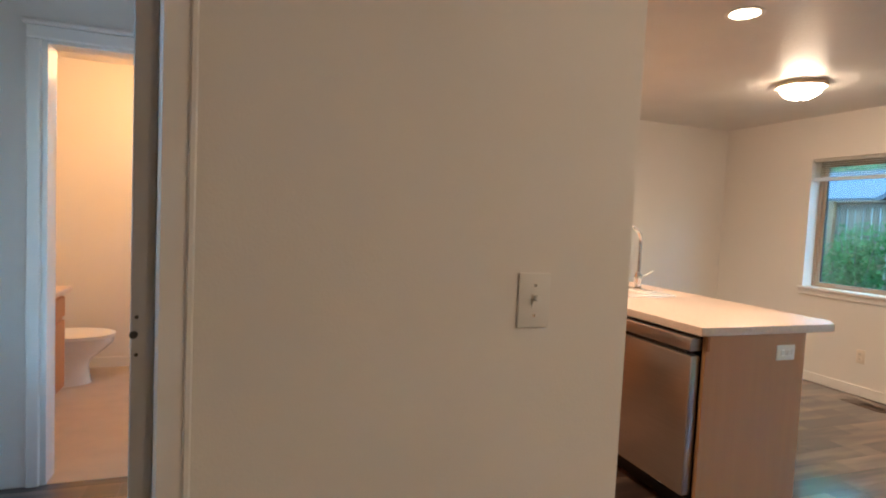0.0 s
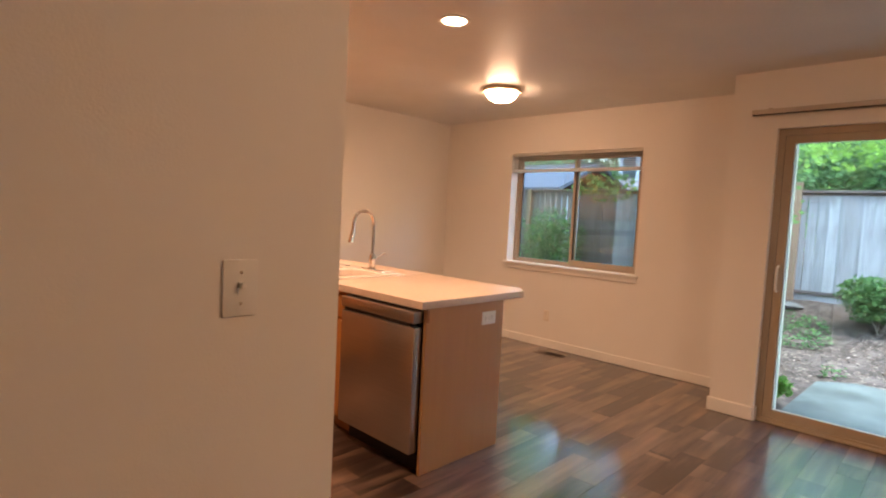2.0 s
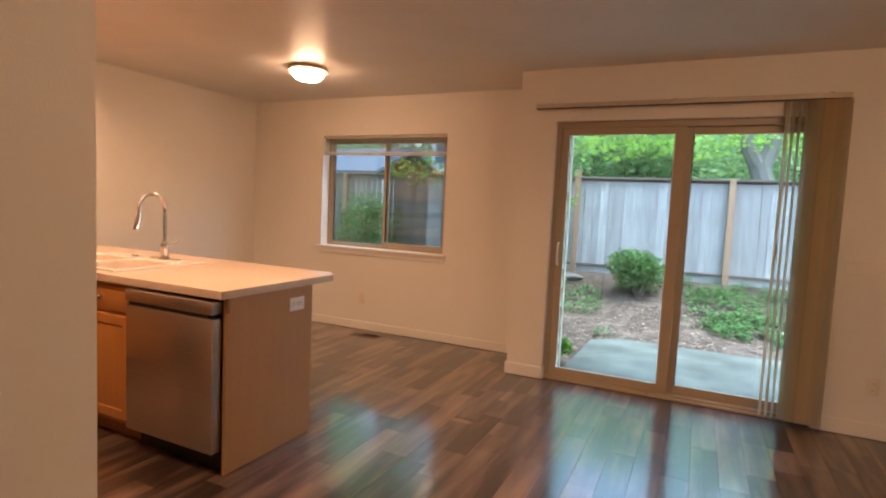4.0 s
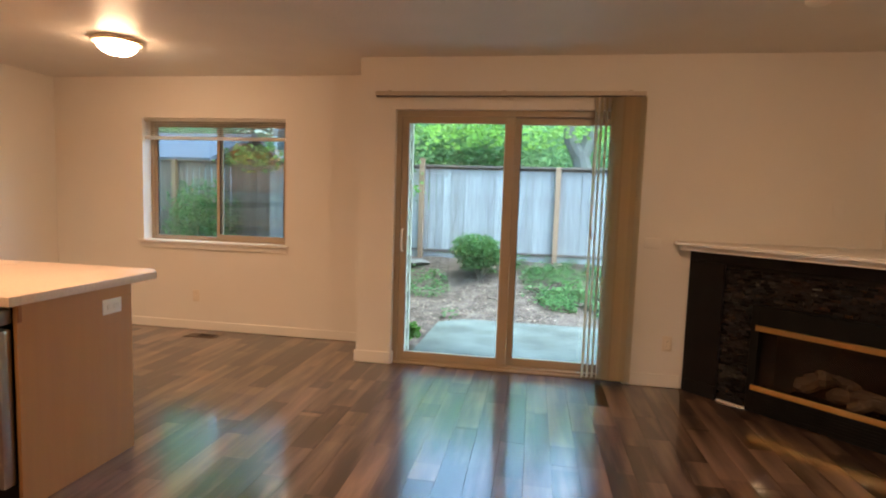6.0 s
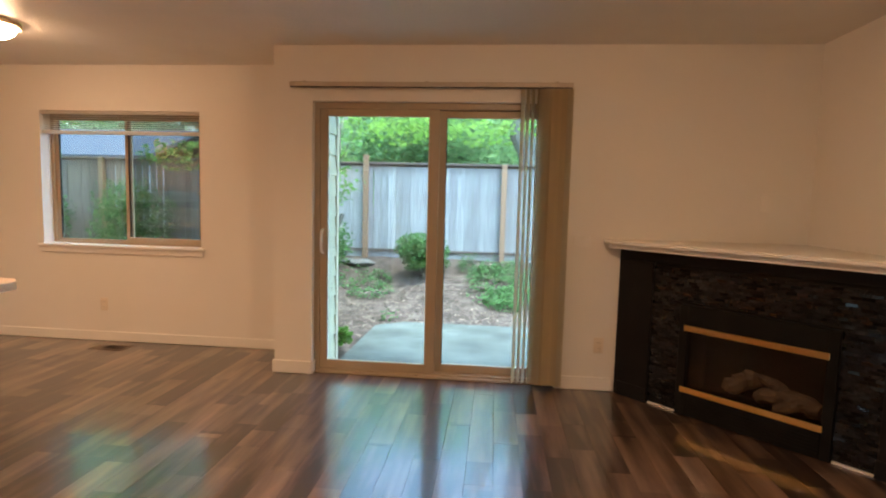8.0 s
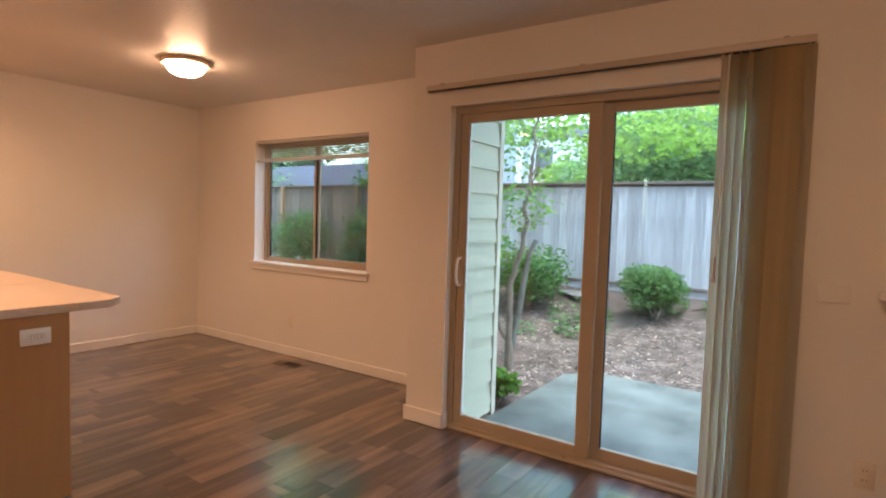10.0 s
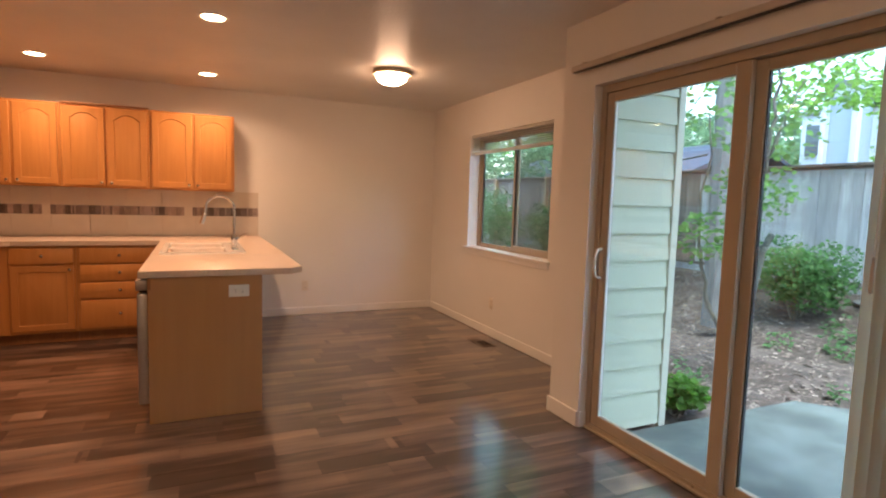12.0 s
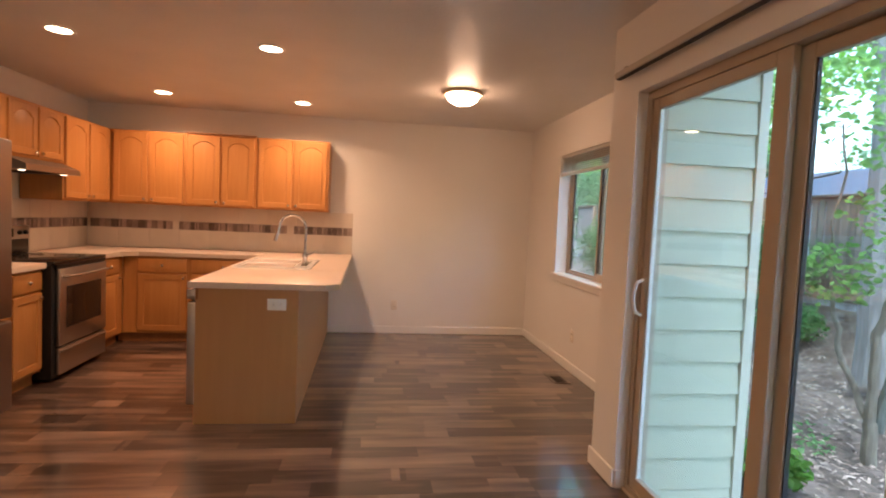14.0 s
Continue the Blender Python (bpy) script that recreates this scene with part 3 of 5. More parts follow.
def panel(name, p0, p1, xc, stile0, stile1, label):
    s = bm_new()
    x0, x1 = xc - 0.016, xc + 0.016
    bx(s, x0, x1, p0, p0 + stile0, 0.036, zt - 0.046, 0.003)
    bx(s, x0, x1, p1 - stile1, p1, 0.036, zt - 0.046, 0.003)
    bx(s, x0, x1, p0 + stile0, p1 - stile1, 0.036, 0.10, 0.003)
    bx(s, x0, x1, p0 + stile0, p1 - stile1, zt - 0.1, zt - 0.046, 0.003)
    p = part(name, s, VINYL_FRAME, sd, label)
    for dx in (-0.007, 0.007):
        g = part("pane", box(xc + dx - 0.002, xc + dx + 0.002, p0 + stile0 - 0.006, p1 - stile1 + 0.006, 0.094, zt - 0.094), GLASS, p, "clear glass")
        g.visible_shadow = False
    sl = bm_new()
    for q0, q1 in ((p0 + stile0 - 0.001, p0 + stile0 + 0.005), (p1 - stile1 - 0.005, p1 - stile1 + 0.001)):
        bx(sl, xc - 0.009, xc + 0.009, q0, q1, 0.10, zt - 0.10)
    part("glazing_seal", sl, DARK_SEAL if name == "fixed_panel" else TRIM, p)
    return p


slide = panel("sliding_panel", 0.072, yb - 0.042, xa + 0.024, 0.075, 0.055, "almond vinyl sliding panel")
fixed = panel("fixed_panel", ya + 0.042, 0.095, xa + 0.066, 0.05, 0.07, "almond vinyl fixed panel")
hd = [(xa + 0.008, 0.945, 0.93), (xa - 0.03, 0.945, 0.945), (xa - 0.045, 0.944, 0.99), (xa - 0.047, 0.943, 1.03), (xa - 0.04, 0.944, 1.07), (xa - 0.028, 0.945, 1.10),
      (xa + 0.008, 0.945, 1.11)]
part("pull_handle", tube(hd, 0.009, 10), PLASTIC, slide, "cream plastic pull handle")
part("handle_base", bx(bm_new(), xa + 0.003, xa + 0.0085, 0.925, 0.965, 0.91, 1.13, 0.002), VINYL_FRAME, slide)
part("outer_handle", bx(bm_new(), xa + 0.04, xa + 0.055, 0.09, 0.115, 0.95, 1.06, 0.005), BLACK_METAL, slide, "black outer pull")
part("weep_hole", box(xa - 0.0012, xa - 0.0002, 0.2, 0.21, 0.012, 0.022), DARK_SEAL, sd)

vb = thing("vertical_blind", (XS - 0.05, 0.15, 2.19), "cream vertical blind drawn aside with a long head rail", "blind")
part("head_rail", bx(bm_new(), XS - 0.062, XS - 0.022, -0.86, 1.163, 2.150, 2.182, 0.003), RAIL, vb, "grey-brown metal head rail")
# Dark strip stands in for the shade beneath the rail's open channel
part("rail_under_shade", box(XS - 0.055, XS - 0.029, -0.855, 1.158, 2.146, 2.1498), DARK_SEAL, vb, "open underside of the rail, its shade put in as a dark strip")
for yy in (1.05, 0.16, -0.75):
    part("bracket", bx(bm_new(), XS - 0.064, XS, yy - 0.012, yy + 0.012, 2.1825, 2.189, 0.002), RAIL, vb)
random.seed(5)
for k in range(13):
    yc = -0.52 - k * 0.036 if k < 4 else -0.665 - (k - 4) * 0.0205
    ang = radians(-19 + random.uniform(-3, 3)) if k < 4 else radians(56 + random.uniform(-9, 9))
    v = bm_new()
    n = 6
    rows = []
    for zz in (0.035, 2.142):
        row = []
        for i in range(n + 1):
            u = (i / n - 0.5) * 0.089
            c = 0.006 * (1 - (2 * i / n - 1) ** 2)
            row.append(v.verts.new((XS - 0.045 + u * math.cos(ang) - c * math.sin(ang), yc + u * math.sin(ang) + c * math.cos(ang), zz)))
        rows.append(row)
    for i in range(n):
        v.faces.new((rows[0][i], rows[0][i + 1], rows[1][i + 1], rows[1][i]))
    bmesh.ops.solidify(v, geom=v.faces[:], thickness=0.0012)
    part("vane", v, VANE_LIT if k < 5 or k > 10 else VANE, vb)
part("wand", tube([(XS - 0.07, -0.535, 2.14), (XS - 0.072, -0.53, 1.6), (XS - 0.073, -0.525, 1.22)], 0.003, 8), PLASTIC, vb)
part("cord_weight", spin([(0, 0.12), (0.005, 0.115), (0.007, 0.0), (0, -0.005)], 10, (XS - 0.073, -0.525, 1.1)), RAIL, vb)

# ---- kitchen ----
TURN_N, TURN_W, TURN_P = 0, 90, -90      # faces look to -y, +x and -x


def door_mesh(width, height, arch, thick=0.019, stile=0.052):
    """A framed door with a raised panel, centred on x, its front at y = -thick; arch: rise of the panel's curved head."""
    bm = bm_new()
    w2, k = width / 2, 14
    b = 0.004
    iw, zb, zs = w2 - stile, stile, height - stile - arch

    def profile(dx, dz):
        sx, h = (iw - dx) / iw, (height - stile - dz) - (zb + dz)
        pts = [(-iw + dx, zb + dz), (iw - dx, zb + dz)]
        for i in range(k + 1):
            u = 1 - 2 * i / k
            bulge = 0.0
            if arch:
                a = min(1.0, abs(u) / 0.86)
                bulge = arch * (math.sqrt(max(0.0, 1.35 - a * a)) - 0.59) / 0.572 if a < 1 else 0.0
            pts.append((u * (iw - dx), zs - dz + bulge))
        return pts

    def outer(e):
        pts = [(-w2 + e, e), (w2 - e, e)]
        for i in range(k + 1):
            pts.append(((1 - 2 * i / k) * (w2 - e), height - e))
        return pts

    loops = [[bm.verts.new((x, 0, z)) for x, z in outer(0)], [bm.verts.new((x, -thick + b, z)) for x, z in outer(0)],
             [bm.verts.new((x, -thick, z)) for x, z in outer(b)], [bm.verts.new((x, -thick, z)) for x, z in profile(0, 0)],
             [bm.verts.new((x, -thick + 0.008, z)) for x, z in profile(0.004, 0.004)], [bm.verts.new((x, -thick + 0.008, z)) for x, z in profile(0.012, 0.012)],
             [bm.verts.new((x, -thick + 0.002, z)) for x, z in profile(0.036, 0.036)]]
    n = len(loops[0])
    for p, q in zip(loops, loops[1:]):
        for i in range(n):
            bm.faces.new((p[i], p[(i + 1) % n], q[(i + 1) % n], q[i]))
    bm.faces.new(loops[0][::-1])
    bm.faces.new(loops[-1])
    return bm


def moved(bm, x, y, z):
    bm.transform(Matrix.Translation((x, y, z)))
    return bm


def knob(parent, x, z, y=-0.019):
    part("knob", spin([(0, 0.024), (0.011, 0.022), (0.015, 0.016), (0.013, 0.011), (0.006, 0.008), (0.006, 0.0), (0.009, 0.0)], 14, (x, y, z), None, pose(0, 0, 0, 90, 0, 0)),
         NICKEL, parent, "round nickel knob")


def drawer(parent, x0, x1, z0, z1):
    b = bx(bm_new(), x0, x1, -0.019, 0, z0, z1, 0.005, 2)
    p = part("drawer_front", b, OAK, parent)
    knob(p, (x0 + x1) / 2, (z0 + z1) / 2)


def door(parent, x0, x1, z0, z1, arch, knob_side, knob_low):
    p = part("cabinet_door", moved(door_mesh(x1 - x0, z1 - z0, arch), (x0 + x1) / 2, 0, z0), OAK, parent)
    if knob_side:
        knob(p, x0 + 0.028 if knob_side < 0 else x1 - 0.028, z0 + 0.03 if knob_low else z1 - 0.035)


def wall_cabinet(x, y, turn, width, z0, z1, doors, label, depth=0.32, name="wall_cabinet"):
    c = thing(name, (x, y, z0), label, "cabinet", "wall cabinets", m=Matrix.Translation((x, y, z0)) @ pose(0, 0, 0, 0, 0, turn))
    h = z1 - z0
    part("body", bx(bm_new(), 0, width, 0.0005, depth, 0, h, 0.002), OAK, c)
    gap, w = 0.022, width / doors
    for i in range(doors):
        a, b = i * w + (gap if i == 0 else gap * 0.55), (i + 1) * w - (gap if i == doors - 1 else gap * 0.55)
        side = 0 if doors == 1 else (1 if i % 2 == 0 else -1)
        door(c, a, b, 0.022, h - 0.022, 0.045, side or 1, True)
    return c


def base_cabinet(x, y, turn, width, rows, label, depth=0.6, toe=True):
    c = thing("base_cabinet", (x, y, 0), label, "cabinet", "base cabinets", m=Matrix.Translation((x, y, 0)) @ pose(0, 0, 0, 0, 0, turn))
    part("body", bx(bm_new(), 0, width, 0.0005, depth, 0.1, 0.872, 0.002), OAK, c)
    part("toe_kick", box(0.0, width, 0.06, depth, 0.001, 0.0995), OAK_DARK, c, "recessed toe kick with its shade put into the dark colour")
    for kind, x0, x1, z0, z1 in rows:
        if kind == "drawer":
            drawer(c, x0, x1, z0, z1)
        else:
            door(c, x0, x1, z0, z1, 0.0, -1 if kind == "left" else 1, False)
    return c


UZ0, UZ1 = 1.385, 2.14
for xa_, xb_ in ((0.462, 1.178), (1.18, 1.888), (1.89, 2.647)):
    wall_cabinet(xa_, 4.385, TURN_N, xb_ - xa_, UZ0, UZ1, 2, "honey oak wall cabinet with two arched panel doors")
wall_cabinet(0.43, 3.552, TURN_W, 0.85, UZ0, UZ1, 2, "honey oak corner wall cabinet with two arched panel doors", 0.345)
wall_cabinet(0.43, 2.79, TURN_W, 0.76, 1.70, UZ1, 2, "short honey oak cabinet above the range hood", 0.345)
wall_cabinet(0.43, 2.12, TURN_W, 0.668, 1.78, UZ1, 2, "short honey oak cabinet beside the refrigerator top", 0.345)
strip = thing("top_trim_strip", (1.18, 4.37, UZ1), "thin dark oak trim strip on top of a wall cabinet", "trim strip")
part("strip", bx(bm_new(), 1.18, 1.888, 4.366, 4.384, UZ1 + 0.0005, UZ1 + 0.014, 0.002), OAK_DARK, strip)
filler = thing("cabinet_filler", (0.26, 4.55, UZ0), "plain honey oak corner filler between wall cabinets", "cabinet filler")
part("panel", box(0.086, 0.46, 4.405, 4.70, UZ0, UZ1), OAK, filler)

FN = 4.10
base_cabinet(0.83, FN, TURN_N, 0.485, [("drawer", 0.015, 0.47, 0.715, 0.85), ("right", 0.015, 0.47, 0.125, 0.695)], "honey oak base cabinet with a drawer over a door")
base_cabinet(1.317, FN, TURN_N, 0.66, [("drawer", 0.03, 0.64, 0.715, 0.85), ("drawer", 0.03, 0.64, 0.555, 0.70), ("drawer", 0.03, 0.64, 0.395, 0.54),
                                      ("drawer", 0.03, 0.64, 0.125, 0.38)], "honey oak base cabinet with four drawers")
base_cabinet(0.70, 3.56, TURN_W, 0.535, [("drawer", 0.02, 0.42, 0.715, 0.85), ("right", 0.02, 0.42, 0.125, 0.695)], "narrow honey oak base cabinet beside the range")
base_cabinet(0.70, 2.09, TURN_W, 0.655, [("drawer", 0.31, 0.64, 0.715, 0.85), ("right", 0.31, 0.64, 0.125, 0.695)], "honey oak base cabinet between range and refrigerator")
cf = thing("cabinet_filler", (0.76, 4.11, 0), "plain honey oak corner filler between base cabinets", "cabinet filler")
part("panel", box(0.702, 0.829, 4.098, 4.118, 0.1, 0.872), OAK, cf)
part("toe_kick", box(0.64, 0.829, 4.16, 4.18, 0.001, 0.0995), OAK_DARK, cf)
# peninsula: sink cabinet, dishwasher gap, end and back panels
base_cabinet(2.03, 4.095, TURN_P, 1.50, [("drawer", 0.56, 1.0, 0.715, 0.85), ("drawer", 1.03, 1.48, 0.715, 0.85), ("right", 0.56, 1.0, 0.125, 0.695),
                                         ("left", 1.03, 1.48, 0.125, 0.695)], "honey oak sink base cabinet in the peninsula", 0.61)
pe = thing("peninsula_panels", (2.35, 1.94, 0), "plain tan wood end and back panels of the peninsula", "panel")
part("end_panel", bx(bm_new(), 2.03, 2.66, 1.932, 1.952, 0.001, 0.872, 0.002), LAMINATE, pe)
part("back_panel", bx(bm_new(), 2.6425, 2.66, 1.9525, 4.70, 0.001, 0.872, 0.002), LAMINATE, pe)
part("corner_scribe", bx(bm_new(), 2.03, 2.048, 1.924, 1.9315, 0.80, 0.872, 0.002), OAK_DARK, pe)
plate((2.525, 1.932, 0.778), 0, "white sideways duplex outlet on the peninsula end", "outlet", PLASTIC, 0.118, 0.074)

ct = thing("countertop", (1.5, 4.4, 0.874), "beige laminate countertop running round the kitchen", "countertop")
CT0, CT1 = 0.874, 0.914
SK = (2.06, 2.62, 2.80, 3.66)     # sink hole


def slab(points, z0=CT0, z1=CT1, bevel=0.006):
    bm = bm_new()
    lo = [bm.verts.new((x, y, z0)) for x, y in points]
    hi = [bm.verts.new((x, y, z1)) for x, y in points]
    n = len(points)
    bm.faces.new(lo[::-1])
    top = bm.faces.new(hi)
    for i in range(n):
        bm.faces.new((lo[i], lo[(i + 1) % n], hi[(i + 1) % n], hi[i]))
    if bevel:
        bmesh.ops.bevel(bm, geom=list(top.edges), offset=bevel, segments=2, affect="EDGES", profile=0.5)
    return bm


x0, x1, y0, y1 = SK
ring = [(1.985, 1.915), (2.83, 1.915), (2.915, 2.0), (2.915, y0), (x1, y0), (x0, y0), (1.985, y0)]
part("peninsula_top", slab(ring[:4] + [(1.985, y0)]), COUNTER, ct)
part("peninsula_top", slab([(1.985, y0 + 0.0002), (x0, y0 + 0.0002), (x0, y1), (1.985, y1)], bevel=0), COUNTER, ct)
part("peninsula_top", slab([(x1, y0 + 0.0002), (2.915, y0 + 0.0002), (2.915, y1), (x1, y1)], bevel=0), COUNTER, ct)
part("peninsula_top", slab([(1.985, y1 + 0.0002), (2.915, y1 + 0.0002), (2.915, 4.70), (1.985, 4.70)], bevel=0), COUNTER, ct)
part("north_top", slab([(0.86, 4.065), (1.9848, 4.065), (1.9848, 4.70), (0.085, 4.70), (0.085, 3.562), (0.735, 3.562), (0.735, 3.94)], bevel=0.005), COUNTER, ct)
part("south_top", slab([(0.085, 2.10), (0.735, 2.10), (0.735, 2.752), (0.085, 2.752)], bevel=0.005), COUNTER, ct)

# tile behind the counter, with the mosaic strip
bs = thing("backsplash", (1.5, 4.70, 0.915), "cream tile backsplash with a brown mosaic strip", "backsplash", kind="structure")
part("grout_bed", box(0.092, 2.908, 4.6995, 4.7045, 0.915, 1.384), GROUT, bs)
part("grout_bed", box(0.0805, 0.0855, 2.10, 4.699, 0.915, 1.384), GROUT, bs)
tw, cols = 0.3128, 9
for zr0, zr1 in ((0.917, 1.122), (1.216, 1.383)):
    for i in range(cols):
        part("tile", bx(bm_new(), 0.093 + i * tw, 0.093 + (i + 1) * tw - 0.003, 4.693, 4.6995, zr0, zr1, 0.0012), TILE, bs, smooth=False)
    for i in range(8):
        part("tile", bx(bm_new(), 0.0855, 0.092, 2.12 + i * tw, 2.12 + (i + 1) * tw - 0.003, zr0, zr1, 0.0012), TILE, bs, smooth=False)
for a, b in ((0.093, 0.115), (0.958, 1.022), (2.178, 2.252)):
    part("tile", box(a, b, 4.693, 4.6995, 1.124, 1.214), TILE, bs, smooth=False)
random.seed(11)
for a, b in ((0.117, 0.956), (1.024, 2.176), (2.254, 2.906)):
    st = bm_new()
    x = a
    while x < b - 0.004:
        wd = min(random.choice((0.014, 0.02, 0.03, 0.045, 0.06)), b - x)
        bx(st, x, x + wd - 0.0012, 4.6925 + random.uniform(0, 0.002), 4.6995, 1.124, 1.2135)
        x += wd
    tagged(part("mosaic_strip", st, MOSAIC, bs, "vertical brown and grey glass mosaic", False), kind="stuff")
st = bm_new()
x = 2.3
while x < 4.66:
    wd = random.choice((0.014, 0.02, 0.03, 0.045, 0.06))
    bx(st, 0.0855, 0.0925 - random.uniform(0, 0.002), x, x + wd - 0.0012, 1.124, 1.2135)
    x += wd
tagged(part("mosaic_strip", st, MOSAIC, bs, "vertical brown and grey glass mosaic", False), kind="stuff")

# sink and tap
sk = thing("sink", (2.34, 3.23, 0.9), "white drop-in double-bowl kitchen sink", "sink")
zr = CT1 + 0.014


def basin(bm, a0, a1, b0, b1, depth):
    """A bowl let into the rim: rounded ring going down to a flat bottom."""
    def loop(e, z, r):
        pts = []
        for cx, cy, s in ((a1 - e - r, b1 - e - r, 0), (a0 + e + r, b1 - e - r, 90), (a0 + e + r, b0 + e + r, 180), (a1 - e - r, b0 + e + r, 270)):
            for q in range(5):
                an = radians(s + q * 22.5)
                pts.append(bm.verts.new((cx + r * math.cos(an), cy + r * math.sin(an), z)))
        return pts
    loops = [loop(0, zr, 0.05), loop(0.006, zr - 0.008, 0.05), loop(0.014, zr - depth + 0.03, 0.045), loop(0.04, zr - depth, 0.03)]
    n = len(loops[0])
    for p, q in zip(loops, loops[1:]):
        for i in range(n):
            bm.faces.new((p[i], p[(i + 1) % n], q[(i + 1) % n], q[i]))
    bm.faces.new(loops[-1])
    return loops[0]


for b0, b1 in ((2.83, 3.215), (3.245, 3.63)):
    bowl = bm_new()
    basin(bowl, 2.085, 2.50, b0, b1, 0.19)
    part("bowl", bowl, SINK_WHITE, sk)
rm = bm_new()
for a in ((2.045, 2.0855, 2.785, 3.675), (2.4995, 2.635, 2.785, 3.675), (2.0855, 2.4995, 2.785, 2.8305), (2.0855, 2.4995, 3.2145, 3.2455), (2.0855, 2.4995, 3.6295, 3.675)):
    bx(rm, a[0], a[1], a[2], a[3], CT1 + 0.0005, zr - 0.0005)
part("rim", rm, SINK_WHITE, sk)
for by in (3.022, 3.437):
    part("drain", spin([(0, 0.003), (0.03, 0.003), (0.042, 0.0)], 20, (2.29, by, zr - 0.189)), CHROME, sk, "chrome drain")
fc = thing("kitchen_tap", (2.565, 3.063, zr), "tall chrome gooseneck kitchen tap beside the sink", "tap")
part("base", spin([(0.0, 0.0), (0.03, 0.0), (0.03, 0.008), (0.024, 0.016), (0.022, 0.05), (0.026, 0.07), (0.026, 0.092), (0.020, 0.106), (0.014, 0.118), (0, 0.119)], 20, (2.565, 3.063, zr)), CHROME, fc)
pts = [(2.565, 3.063, zr + 0.1)] + [(2.565, 3.063, zr + 0.1 + k * 0.052) for k in range(1, 5)]
for k in range(1, 12):
    a = math.pi * k / 12
    pts.append((2.46 + 0.105 * math.cos(a), 3.063 - 0.004 * k, zr + 0.315 + 0.105 * math.sin(a)))
pts += [(2.353, 3.013, zr + 0.29)]
part("spout", tube(pts, 0.0115, 12), CHROME, fc)
part("spray_head", tube([(2.353, 3.013, zr + 0.29), (2.345, 3.011, zr + 0.26), (2.328, 3.008, zr + 0.20)], [0.013, 0.016, 0.018], 14), CHROME, fc)
part("lever", tube([(2.585, 3.063, zr + 0.08), (2.615, 3.056, zr + 0.095), (2.665, 3.042, zr + 0.125)], [0.011, 0.008, 0.0065], 10), CHROME, fc)
part("deck_plate", bx(bm_new(), 2.54, 2.592, 2.94, 3.185, zr, zr + 0.006, 0.003), CHROME, fc)
sp = thing("soap_cap", (2.57, 3.36, zr), "small chrome hole cover on the sink rim", "sink fitting")
part("cap", spin([(0, 0.006), (0.02, 0.004), (0.023, 0.0)], 18, (2.57, 3.36, zr)), CHROME, sp)

# dishwasher, front to -x
dw = thing("dishwasher", (2.3, 2.27, 0), "stainless steel dishwasher built into the peninsula", "dishwasher")
part("tub", box(2.035, 2.63, 1.965, 2.575, 0.10, 0.868), BLACK, dw, "black tub")
part("front", bx(bm_new(), 1.974, 2.03, 1.957, 2.582, 0.118, 0.775, 0.008, 2), STEEL, dw, "stainless door")
part("control_strip", bx(bm_new(), 1.968, 2.034, 1.957, 2.582, 0.795, 0.858, 0.008, 2), STEEL, dw, "stainless control strip")
part("pocket_handle", bx(bm_new(), 1.985, 2.034, 2.0, 2.567, 0.7755, 0.7945), DARK_SEAL, dw, "dark pocket handle")
part("kick_plate", box(2.06, 2.1, 1.965, 2.58, 0.003, 0.0995), BLACK, dw, "black kick plate")

# range, front to +x
rg = thing("range", (0.45, 3.17, 0), "stainless electric range with a black glass cooktop", "range")
ya_, yb_ = 2.79, 3.553
part("body", bx(bm_new(), 0.11, 0.765, ya_ - 0.035, yb_, 0.03, 0.895, 0.003), BLACK, rg, "black enamel sides")
part("cooktop", bx(bm_new(), 0.11, 0.785, ya_ - 0.036, yb_ + 0.002, 0.896, 0.922, 0.005, 2), BLACK_GLASS, rg, "black glass cooktop")
od = part("oven_door", bx(bm_new(), 0.7655, 0.797, ya_ + 0.022, yb_ - 0.012, 0.27, 0.862, 0.008, 2), STEEL, rg, "stainless oven door")
part("oven_window", bx(bm_new(), 0.7972, 0.8, ya_ + 0.11, yb_ - 0.11, 0.40, 0.72, 0.001), BLACK_GLASS, od, "dark oven window")
part("oven_handle", tube([(0.797, ya_ + 0.07, 0.80), (0.835, ya_ + 0.07, 0.802), (0.838, ya_ + 0.1, 0.802), (0.838, yb_ - 0.1, 0.802), (0.835, yb_ - 0.07, 0.802), (0.797, yb_ - 0.07, 0.80)],
     0.011, 10), STEEL, od, "stainless bar handle")
part("trim_strip", bx(bm_new(), 0.7655, 0.785, ya_ + 0.002, yb_ - 0.002, 0.866, 0.8955, 0.003), BLACK, rg)
part("storage_drawer", bx(bm_new(), 0.7655, 0.795, ya_ + 0.022, yb_ - 0.012, 0.05, 0.255, 0.008, 2), STEEL, rg, "stainless storage drawer")
part("drawer_lip", bx(bm_new(), 0.7955, 0.81, ya_ + 0.03, yb_ - 0.03, 0.215, 0.24, 0.004), STEEL, rg)
part("back_guard", bx(bm_new(), 0.096, 0.16, ya_ - 0.03, yb_, 0.9225, 1.04, 0.006, 2), BLACK, rg, "black back guard")
part("control_panel", bx(bm_new(), 0.09, 0.166, ya_ - 0.032, yb_ + 0.002, 1.0405, 1.15, 0.008, 2), STEEL, rg, "stainless control panel")
part("display", box(0.1665, 0.169, ya_ + 0.22, yb_ - 0.22, 1.06, 1.13), BLACK_GLASS, rg, "black display")
for yy in (ya_ + 0.07, ya_ + 0.15, yb_ - 0.15, yb_ - 0.07):
    part("control_knob", spin([(0, 0.022), (0.016, 0.022), (0.019, 0.0)], 14, (0.1665, yy, 1.095), None, pose(0, 0, 0, 0, 90, 0)), BLACK, rg, "black control knob")
